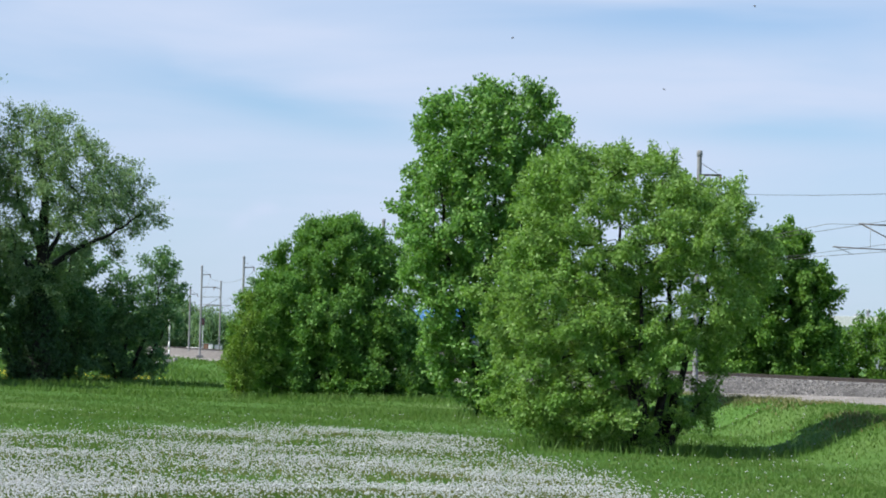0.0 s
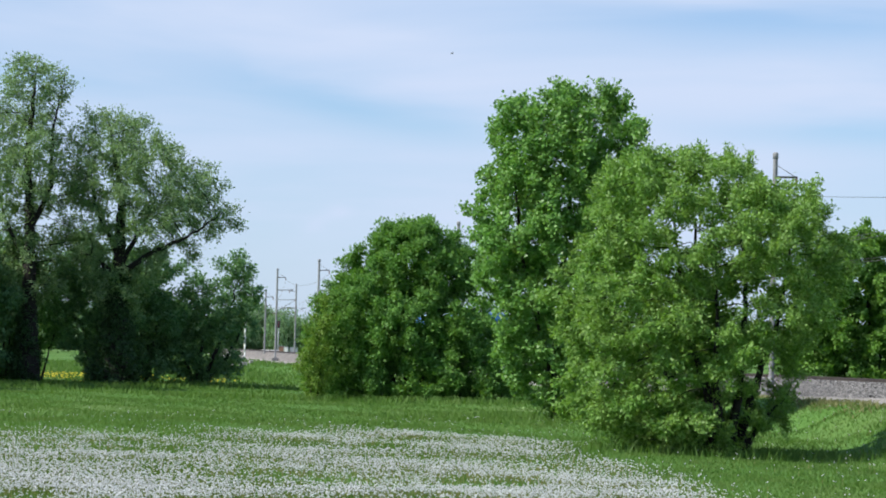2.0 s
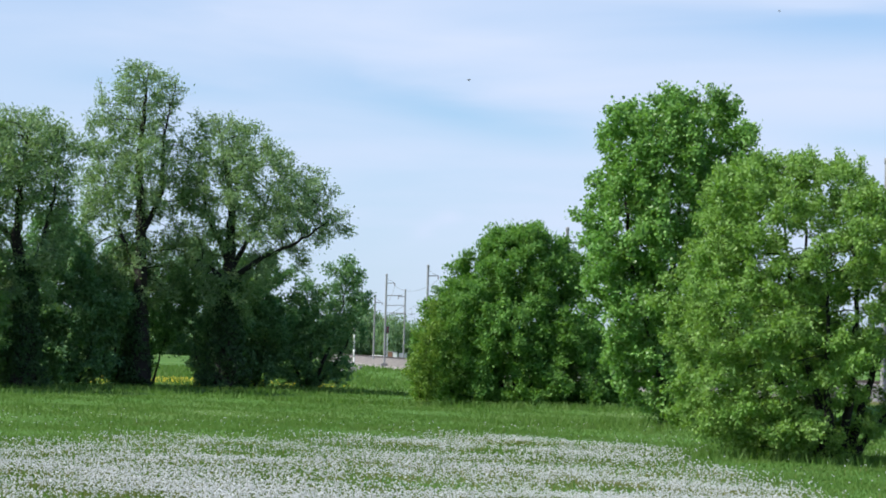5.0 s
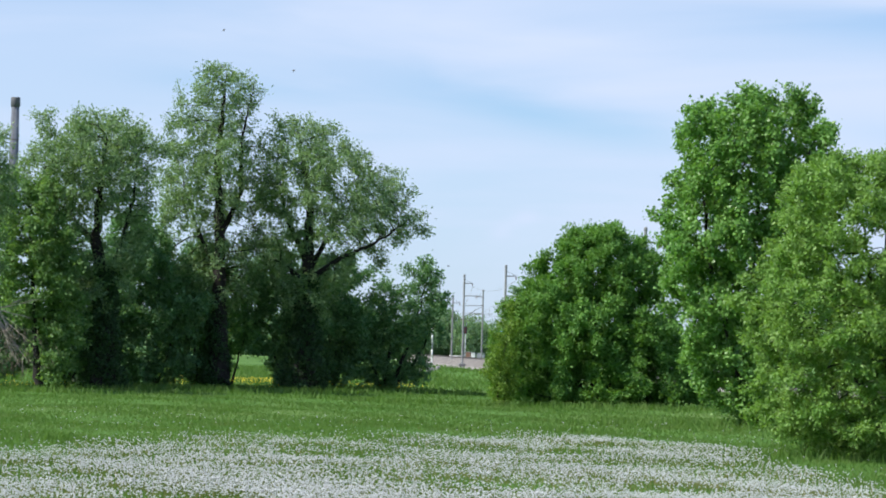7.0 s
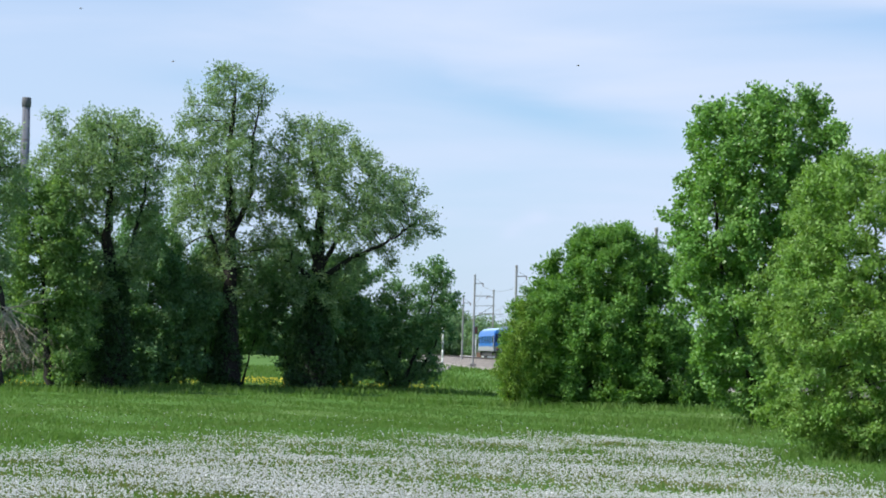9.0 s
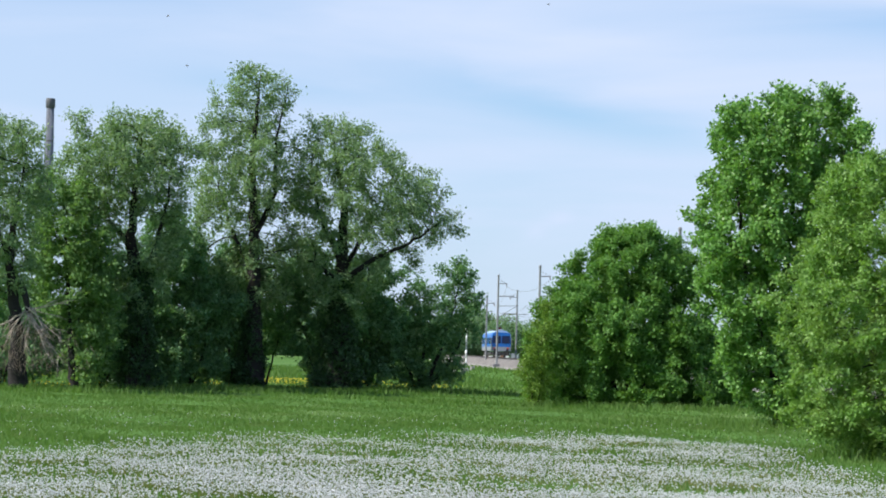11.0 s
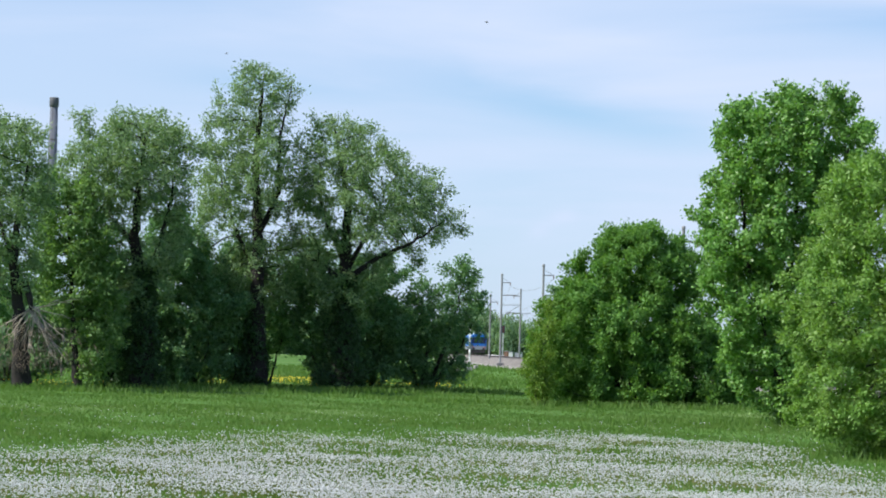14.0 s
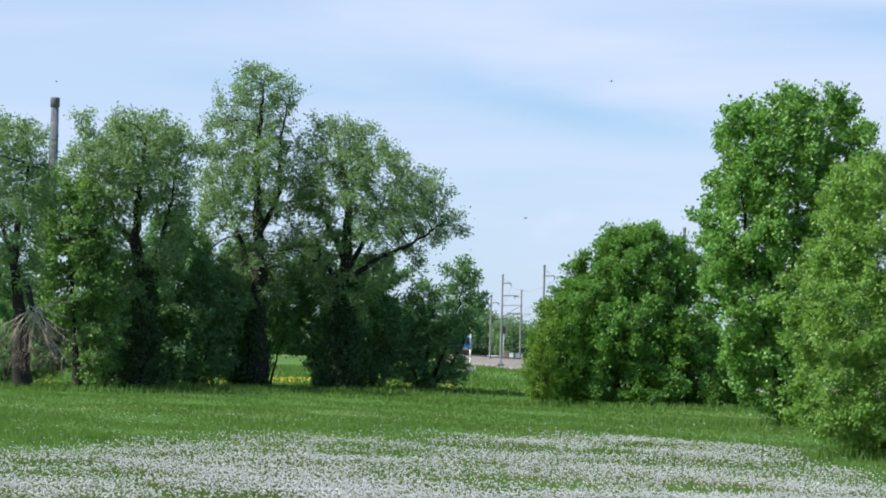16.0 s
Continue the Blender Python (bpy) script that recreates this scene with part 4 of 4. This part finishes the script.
def rubble(x, y, w, h, turn, seed):
    """A broken concrete block lying in the grass."""
    rng = random.Random(seed)
    bm = bmesh.new()
    box(bm, (-w / 2, -w * 0.35, -0.1), (w / 2, w * 0.35, h), 0.06)
    for v in bm.verts:
        v.co += Vector((rng.uniform(-0.06, 0.06), rng.uniform(-0.06, 0.06), rng.uniform(-0.06, 0.06)))
    me = bpy.data.meshes.new("concrete_block")
    bm.to_mesh(me)
    bm.free()
    me.materials.append(RUBBLE)
    ob = new("concrete_block", me)
    ob.matrix_world = pose(x, y, float(ground_z(x, y)), 0, rng.uniform(-8, 8), turn)
    tagged(ob, "broken pale concrete block lying beside the bank", "concrete block", "concrete blocks beside the bank")


RUBBLE = plain("pale broken concrete", (0.22, 0.215, 0.205), (0.33, 0.32, 0.31), 5, 0.9, 0, 0.6, 0.03)
rubble(-30.3, 262, 0.9, 0.5, 15, 1)
rubble(-31.6, 263, 0.7, 0.4, 70, 2)
rubble(-29.6, 263, 0.5, 0.35, 130, 3)


def chimney():
    x, y = -165.1, 550
    root = empty("factory_chimney", (x, y, 0), "tall grey concrete factory chimney with a darker rim", "chimney")
    m = plain("chimney concrete", (0.11, 0.125, 0.16), (0.16, 0.18, 0.22), 0.5, 0.9, 0, 0.3, 0.02, 0.1)
    part("shaft", lathe([(1.9, 0), (1.35, 30), (0.92, 58)], 28), m, root)
    part("rim", lathe([(0.92, 57.9), (1.12, 58.2), (1.12, 60.1), (0.98, 60.3)], 28), plain("rim stone", (0.07, 0.075, 0.085), (0.10, 0.105, 0.115), 1), root)
    for z in (20, 38, 50):
        r = 1.9 - (0.55 * z / 30 if z < 30 else 0.55 + 0.43 * (z - 30) / 28)
        part("hoop", lathe([(r + 0.02, z), (r + 0.05, z + 0.02), (r + 0.05, z + 0.2), (r + 0.01, z + 0.22)], 28), STEEL_DARK, root)
    tubes_object("ladder", [([(-0.3, -2.0, 0), (-0.3, -1.0, 59)], [0.03, 0.03]), ([(0.1, -2.0, 0), (0.1, -1.0, 59)], [0.03, 0.03])], STEEL_DARK, root, 4)


chimney()


def hall():
    root = empty("white_hall", (75.0, 400.0, float(ground_z(75, 400))), "low white industrial hall with a flat roof beyond the hedge", "building")
    bm = bmesh.new()
    box(bm, (-9.7, 0, -0.5), (22, 18, 7.0), 0.03)
    part("wall", bm, plain("grey facade", (0.38, 0.40, 0.43), (0.46, 0.48, 0.5), 0.8), root)
    bm = bmesh.new()
    box(bm, (-10, -0.3, 7.0), (22.3, 18.3, 8.8), 0.04)
    part("fascia", bm, PAINT_WHITE, root, "bright white fascia")
    for k in range(6):
        bm = bmesh.new()
        box(bm, (-8.5 + 4 * k, -0.06, 4.4), (-6.2 + 4 * k, 0.02, 6.2), 0.02)
        part("window", bm, PAINT_BLACK, root)
    part("vent", lathe([(0.25, 8.8), (0.25, 9.7), (0.45, 9.75), (0.1, 10.1)], 10), PAINT_GREY, root).matrix_local = Matrix.Translation((-3.4, 1, 0))
    bm = bmesh.new()
    box(bm, (-5.6, 0.5, 8.8), (-4.2, 2, 9.2), 0.03)
    part("roof_unit", bm, PAINT_GREY, root)


hall()

# ---- train ----
TRAIN_BLUE = plain("blue coach paint", (0.010, 0.13, 0.46), (0.014, 0.16, 0.54), 1.5, 0.3, 0, 0.05, 0.002)
TRAIN_WHITE = plain("pale grey coach paint", (0.26, 0.28, 0.31), (0.33, 0.35, 0.38), 1.5, 0.35, 0, 0.05, 0.002)
TRAIN_DARK = plain("dark underframe", (0.02, 0.02, 0.022), (0.06, 0.055, 0.05), 3, 0.7)
# the blue of the reflected sky is painted into the glass colour
TRAIN_GLASS = plain("coach glass with painted sky blue", (0.008, 0.016, 0.06), (0.011, 0.022, 0.08), 2, 0.2, 0, 0.02, 0.001)
TRAIN_ROOF = plain("roof grey blue", (0.34, 0.48, 0.62), (0.42, 0.56, 0.70), 2, 0.5)
LAMP_RED = plain("red tail lamp", (0.5, 0.02, 0.02), (0.6, 0.03, 0.03), 4, 0.2)


def shell(profile, y0, y1, bulge=0.0):
    """A coach length: an outline of (x, z) between two ends."""
    bm = bmesh.new()
    rings = []
    for y in (y0, y0 + 0.35, y1 - 0.35, y1):
        k = 0.93 if y in (y0, y1) and bulge else 1.0
        rings.append([bm.verts.new((x * k, y, z)) for x, z in profile])
    n = len(profile)
    for a, b in zip(rings, rings[1:]):
        for i in range(n):
            bm.faces.new((a[i], b[i], b[(i + 1) % n], a[(i + 1) % n]))
    bm.faces.new(rings[0])
    bm.faces.new(rings[-1][::-1])
    bmesh.ops.recalc_face_normals(bm, faces=bm.faces)
    return bm


def railcar():
    root = empty("railcar", (0, 0, 0), "blue diesel railcar with a pale grey band and dark windows", "train")
    half = 12.2
    low = [(-1.40, 0.95), (1.40, 0.95), (1.45, 1.05), (1.45, 1.55), (-1.45, 1.55), (-1.45, 1.05)]
    up = [(-1.45, 1.55), (1.45, 1.55), (1.45, 2.9), (1.38, 3.35), (1.15, 3.62), (-1.15, 3.62), (-1.38, 3.35), (-1.45, 2.9)]
    roof = [(-1.15, 3.62), (1.15, 3.62), (0.75, 3.85), (0.3, 3.93), (-0.3, 3.93), (-0.75, 3.85)]
    part("lower_body", shell(low, -half, half, 1), TRAIN_WHITE, root, "pale grey lower band")
    part("upper_body", shell(up, -half, half, 1), TRAIN_BLUE, root, "bright blue upper body")
    part("roof", shell(roof, -half + 0.5, half - 0.5, 1), TRAIN_ROOF, root, "grey-blue roof")
    for e in (-1, 1):
        bm = bmesh.new()
        box(bm, (-0.32, e * (half - 0.9) - 0.35, 3.85), (0.32, e * (half - 0.9) + 0.35, 4.12), 0.06)
        part("roof_lamp_box", bm, TRAIN_WHITE, root, "white box on the roof")
        for s in (-1, 1):
            bm = bmesh.new()
            box(bm, (s * 0.66 - 0.58, e * half - 0.03, 2.05), (s * 0.66 + 0.58, e * half + 0.03, 3.15), 0.025)
            part("windscreen", bm, TRAIN_GLASS, root)
            o = part("tail_lamp", lathe([(0.11, 0), (0.11, 0.04), (0.07, 0.06)], 10), LAMP_RED, root)
            o.matrix_local = pose(s * 1.0, e * half, 1.35, 90 if e < 0 else -90)
            o = part("buffer", lathe([(0.07, 0), (0.07, 0.45), (0.22, 0.46), (0.22, 0.5)], 12), TRAIN_DARK, root)
            o.matrix_local = pose(s * 0.87, e * (half - 0.05), 1.05, 90 if e < 0 else -90)
        bm = bmesh.new()
        box(bm, (-1.2, e * (half - 0.3) - 0.3, 0.30), (1.2, e * (half - 0.3) + 0.3, 0.84), 0.05)
        part("pilot", bm, TRAIN_DARK, root)
    for k in range(9):
        for s in (-1, 1):
            bm = bmesh.new()
            y = -10.4 + 2.6 * k
            box(bm, (s * 1.45 - 0.015, y - 0.75, 1.95), (s * 1.45 + 0.015, y + 0.75, 2.85), 0.01)
            part("window", bm, TRAIN_GLASS, root)
    for s in (-1, 1):
        for y in (-11.9, 11.9):
            bm = bmesh.new()
            box(bm, (s * 1.45 - 0.02, y - 0.45, 0.95), (s * 1.45 + 0.02, y + 0.45, 2.95), 0.01)
            d = part("door", bm, TRAIN_WHITE, root)
            bm = bmesh.new()
            box(bm, (s * 1.45 - 0.03, y - 0.28, 1.9), (s * 1.45 + 0.03, y + 0.28, 2.8), 0.01)
            part("door_pane", bm, TRAIN_GLASS, d)
    bm = bmesh.new()
    box(bm, (-1.1, -6.0, 0.35), (1.1, 6.0, 0.84), 0.05)
    part("underframe", bm, TRAIN_DARK, root)
    for y in (-8.6, 8.6):
        bm = bmesh.new()
        box(bm, (-1.05, y - 1.7, 0.35), (1.05, y + 1.7, 0.75), 0.06)
        b = part("bogie", bm, TRAIN_DARK, root)
        for dy in (-1.2, 1.2):
            for s in (-1, 1):
                o = part("wheel", lathe([(0.43, -0.06), (0.46, -0.06), (0.46, 0.06), (0.42, 0.07), (0.1, 0.05)], 20), STEEL_DARK, b)
                o.matrix_local = pose(s * 0.75, y + dy, 0.46, 0, 90)
    return root


train = railcar()


# ---- grass and flowers ----
def value_noise(x, y, seed):
    """Smooth 2D noise from 0 to 1."""
    tab = np.random.default_rng(seed).random((256, 256))
    xi, yi = np.floor(x).astype(int), np.floor(y).astype(int)
    fx, fy = x - xi, y - yi
    fx, fy = fx * fx * (3 - 2 * fx), fy * fy * (3 - 2 * fy)
    g = lambda a, b: tab[a % 256, b % 256]
    return (g(xi, yi) * (1 - fx) + g(xi + 1, yi) * fx) * (1 - fy) + (g(xi, yi + 1) * (1 - fx) + g(xi + 1, yi + 1) * fx) * fy


def grass():
    rng = np.random.default_rng(101)
    n = 400000
    y = 36 * (152 / 36) ** rng.random(n)
    x = (rng.random(n) * 0.56 - 0.345) * y
    d = off_track(x, y)
    keep = (d < np.where(y < 100, -8.6, -6.3)) | (d > 4.5)
    x, y = x[keep], y[keep]
    n = len(x)
    z = ground_z(x, y) - 0.02
    tall = value_noise(x * 0.25, y * 0.15, 5)
    h = rng.uniform(0.045, 0.11, n) * (0.6 + 0.9 * tall)
    w = rng.uniform(0.012, 0.022, n) * (y / 45) ** 0.7
    a = rng.uniform(0, math.pi, n)
    p = np.stack([x, y, z], -1)
    side = np.stack([np.cos(a), np.sin(a), np.zeros(n)], -1) * w[:, None]
    tip = np.stack([rng.normal(0, 0.35, n) * h, rng.normal(0, 0.35, n) * h, h], -1)
    q = np.stack([p - side, p + side, p + tip], 1)
    # coarser tufts on the far field and the bank
    n = 45000
    y = rng.uniform(150, 290, n)
    x = rng.uniform(-62, 12, n)
    keep = off_track(x, y) < -6.6
    x, y = x[keep], y[keep]
    n = len(x)
    p = np.stack([x, y, ground_z(x, y) - 0.02], -1)
    h = rng.uniform(0.12, 0.5, n)
    a = rng.uniform(0, math.pi, n)
    side = np.stack([np.cos(a), np.sin(a), np.zeros(n)], -1) * rng.uniform(0.03, 0.07, n)[:, None]
    tip = np.stack([rng.normal(0, 0.3, n) * h, rng.normal(0, 0.3, n) * h, h], -1)
    q = np.concatenate([q, np.stack([p - side, p + side, p + tip], 1)])
    # ranker growth round the feet of the trees
    for bx, by, rx, ry, n in ((5.5, 62.6, 2.6, 1.2, 2500), (1.5, 88.5, 3.0, 1.5, 1500), (-6.3, 116.5, 6.5, 1.5, 4000), (-21.0, 144.0, 4.0, 2.0, 2500),
                              (-25.5, 137.0, 4.5, 2.0, 3500), (-31.0, 129.0, 5.0, 2.5, 3500), (-37.0, 117.5, 4.0, 1.5, 2500)):
        x, y = rng.normal(bx, rx, n), rng.normal(by, ry, n)
        p = np.stack([x, y, ground_z(x, y) - 0.02], -1)
        h = rng.uniform(0.12, 0.42, n)
        a = rng.uniform(0, math.pi, n)
        side = np.stack([np.cos(a), np.sin(a), np.zeros(n)], -1) * rng.uniform(0.012, 0.03, n)[:, None] * (by / 70)
        tip = np.stack([rng.normal(0, 0.35, n) * h, rng.normal(0, 0.35, n) * h, h], -1)
        q = np.concatenate([q, np.stack([p - side, p + side, p + tip], 1)])
    tagged(quads_object("grass_blades", q, BLADES, None, 3), "long green spring grass of the meadow", "grass", kind="stuff")


def dry_tufts():
    """Straw-coloured tufts and worn ground along the edge of the bench."""
    rng = np.random.default_rng(107)
    n = 10000
    y = rng.uniform(60, 118, n)
    x = np.where(y < 82, 9.0, track_x(y) - 11.9) + rng.normal(3.2, 0.8, n)
    keep = (value_noise(x * 0.8, y * 0.35, 41) > 0.5) & (off_track(x, y) < -6.2)
    x, y = x[keep], y[keep]
    n = len(x)
    p = np.stack([x, y, ground_z(x, y) - 0.01], -1)
    h = rng.uniform(0.06, 0.22, n)
    a = rng.uniform(0, math.pi, n)
    side = np.stack([np.cos(a), np.sin(a), np.zeros(n)], -1) * rng.uniform(0.012, 0.035, n)[:, None]
    tip = np.stack([rng.normal(0, 0.6, n) * h, rng.normal(0, 0.6, n) * h, h], -1)
    q = np.stack([p - side, p + side, p + tip], 1)
    tagged(quads_object("dry_grass", q, STRAW, None, 3), "straw-coloured dry grass along the bank's edge", "grass", kind="stuff")


def flower_heads(x, y, h, r, mat, name, label, seed):
    rng = np.random.default_rng(seed)
    n = len(x)
    z = ground_z(x, y) + h
    c = np.stack([x, y, z], -1)
    R = (r * rng.uniform(0.75, 1.25, n))[:, None]
    ax = np.eye(3)
    tri = []
    for sx in (-1, 1):
        for sy in (-1, 1):
            for sz in (-1, 1):
                t = [c + ax[0] * sx * R, c + ax[1] * sy * R, c + ax[2] * sz * R * 0.85]
                if sx * sy * sz < 0:
                    t = t[::-1]
                tri.append(np.stack(t, 1))
    q = np.concatenate(tri)
    tagged(quads_object(name, q, mat, None, 3), label, "flowers", kind="stuff")


def flowers():
    rng = np.random.default_rng(103)
    n = 260000
    y = rng.uniform(36, 88, n)
    x = (rng.random(n) * 0.52 - 0.345) * y
    edge = 4.4 - (y - 43) * 0.15 - x + 1.2 * (value_noise(x * 0.5, y * 0.3, 9) - 0.5)
    d = rise(-0.6, 1.6, edge)
    far = 74 - 5 * rise(0.06, 0.16, -x / y) - 18 * rise(0.19, 0.33, -x / y) + 5 * (value_noise(x * 0.3, y * 0 + 3, 11) - 0.5)
    d *= 1 - rise(-6.5, 1.0, y - far)
    streak = 0.5 * value_noise(x * 0.30, y * 0.42, 21) + 0.3 * value_noise(x * 0.9, y * 0.8, 22) + 0.2 * value_noise(x * 2.5, y * 2.0, 23)
    d *= 0.12 + 0.88 * rise(0.30, 0.62, streak)
    # a green hollow in the near part
    d *= 1 - 0.85 * np.exp(-(((x + 4.0) / 1.9) ** 2 + ((y - 46.0) / 2.3) ** 2))
    stray = (rng.random(n) < 0.005) & (y < 88)
    keep = (rng.random(n) < d * (0.5 + 0.25 * rise(47, 43, y))) | stray
    x, y = x[keep], y[keep]
    h = rng.uniform(0.10, 0.20, len(x))
    flower_heads(x, y, h, 0.0175, CLOCKS, "dandelion_clocks", "drifts of white dandelion seed heads in the grass", 104)
    # their olive stalks
    k = len(x)
    a = rng.uniform(0, math.pi, k)
    p = np.stack([x, y, ground_z(x, y) - 0.02], -1)
    side = np.stack([np.cos(a), np.sin(a), np.zeros(k)], -1) * rng.uniform(0.006, 0.013, k)[:, None]
    tip = np.stack([rng.normal(0, 0.02, k), rng.normal(0, 0.02, k), h + 0.01], -1)
    tagged(quads_object("dandelion_stalks", np.stack([p - side, p + side, p + tip], 1), STALK, None, 3), "olive stalks of the dandelions", "flowers", kind="stuff")
    n = 4500
    y = rng.uniform(121, 172, n)
    x = rng.uniform(-50, -14, n)
    keep = (value_noise(x * 0.25, y * 0.12, 31) > 0.55) & (y > 124 + (x + 37) * 1.3) & (x < -18.5) & (off_track(x, y) < -7)
    x, y = x[keep], y[keep]
    flower_heads(x, y, rng.uniform(0.15, 0.4, len(x)), 0.038, YELLOWS, "yellow_flowers", "yellow meadow flowers under the willow row", 105)


grass()
dry_tufts()
flowers()


# ---- sleepers, last: one mesh shared by all ----
def sleepers(parent):
    bm = bmesh.new()
    box(bm, (-1.3, -0.13, 1.48), (1.3, 0.13, 1.655))
    me = bpy.data.meshes.new("sleeper")
    bm.to_mesh(me)
    bm.free()
    me.materials.append(SLEEPER)
    y = 84.0
    for _ in range(230):
        tx = float(track_x(y + 1) - track_x(y - 1)) / 2
        o = new("sleeper", me)
        o.parent = parent
        o.matrix_local = Matrix.Translation((float(track_x(y)), y, 0)) @ Matrix.Rotation(-math.atan(tx), 4, "Z")
        y += 0.6


sleepers(track)


def stones():
    """Loose ballast stones on the bank's near slope."""
    rng = np.random.default_rng(111)
    n = 15000
    y = 84 * (150 / 84) ** (rng.random(n) ** 1.4)
    t = rng.random(n) ** 1.4
    off = -1.6 - 2.1 * t
    z = 1.60 - 0.98 * np.clip((-off - 1.75) / 1.75, 0, 1)
    x = track_x(y) + off
    c = np.stack([x, y, z], -1)
    R = rng.uniform(0.04, 0.095, n)[:, None]
    ax = rng.normal(0, 1, (n, 3, 3))
    ax /= np.linalg.norm(ax, axis=2, keepdims=True)
    tri = []
    for sx in (-1, 1):
        for sy in (-1, 1):
            for sz in (-1, 1):
                tri.append(np.stack([c + ax[:, 0] * sx * R, c + ax[:, 1] * sy * R, c + ax[:, 2] * sz * R], 1))
    tagged(quads_object("ballast_stones", np.concatenate(tri), STONE, track, 3), "loose grey ballast stones", kind="stuff")


STONE = plain("broken stone", (0.03, 0.029, 0.028), (0.36, 0.35, 0.34), 14, 0.95)
stones()


# ---- what moves ----
def train_pose(t):
    """The railcar's middle along the track; its tail is 12 m behind."""
    y = 172 + 8.5 * t + 0.733 * t * t
    tx = float(track_x(y + 8) - track_x(y - 8)) / 16
    return pose(float(track_x(y)), y, RAIL_Z, 0, 0, -math.degrees(math.atan(tx)))


# ---- flies that dart about in the air ----
FLY_BODY = plain("dark fly body", (0.02, 0.018, 0.016), (0.05, 0.045, 0.04), 300, 0.5)
FLY_WING = plain("grey fly wing", (0.20, 0.20, 0.21), (0.30, 0.30, 0.31), 300, 0.4)


def fly():
    root = empty("fly", (0, 7, 3.4), "tiny dark fly darting through the air", "insect", "flies in the air")
    part("body", lathe([(0.0004, -0.003), (0.0013, -0.002), (0.0015, -0.0003), (0.0011, 0.0008), (0.0013, 0.0019), (0.0004, 0.0028)], 8), FLY_BODY, root)
    for s in (-1, 1):
        bm = bmesh.new()
        box(bm, (min(0.001 * s, 0.0045 * s), -0.0002, -0.001), (max(0.001 * s, 0.0045 * s), 0.0002, 0.0012))
        part("wing", bm, FLY_WING, root)
    return root


# seconds, across and height of each fly on its way, and the depth at which it flies
FLIGHTS = [
    (6.5, [(0.0, 0.17, 3.46), (1.5, -0.12, 3.52), (5.5, -1.16, 3.41), (7.0, -1.36, 3.48), (11.0, -1.62, 3.52), (12.5, -0.94, 3.50), (14.5, -1.40, 3.51), (16.0, -0.38, 3.35)]),
    (6.0, [(0.0, 0.77, 3.49), (1.5, -0.23, 3.27), (5.5, -0.80, 3.37), (7.0, -1.07, 3.31), (11.0, -1.44, 3.32), (12.5, -0.16, 3.45), (14.5, -1.10, 3.31), (16.0, -0.56, 2.94)]),
    (7.5, [(0.0, 0.68, 3.44), (1.5, 0.51, 3.33), (5.5, 0.05, 3.71), (7.0, -0.82, 2.87), (11.0, -0.63, 3.71), (12.5, -0.16, 3.41), (14.5, -0.71, 3.06), (16.0, -2.25, 3.44)]),
]
flies = [fly() for _ in FLIGHTS]


def flight(depth, stops, seed):
    """Darting flight through the stops, with turns to either side between them."""
    rng = random.Random(seed)
    out = []
    for (t0, x0, z0), (t1, x1, z1) in zip(stops, stops[1:]):
        n = max(2, round((t1 - t0) / 0.25))
        for i in range(n):
            k = i / n
            j = 0 if i == 0 else 1
            out.append((t0 + (t1 - t0) * k, pose(x0 + (x1 - x0) * k + j * rng.uniform(-0.6, 0.6), depth + j * rng.uniform(-0.3, 0.3),
                                                 z0 + (z1 - z0) * k + j * rng.uniform(-0.15, 0.3), 0, rng.uniform(-25, 25), 0)))
    t, x, z = stops[-1]
    return out + [(t, pose(x, depth, z))]


def motions():
    walk(train, [(t, train_pose(t)) for t in (0, 1, 2, 3, 4, 5, 6, 7, 8, 9, 10, 11, 12, 13, 14, 15, 16)])
    for k, (ob, (depth, stops)) in enumerate(zip(flies, FLIGHTS)):
        walk(ob, flight(depth, stops, 7 + k))


motions()
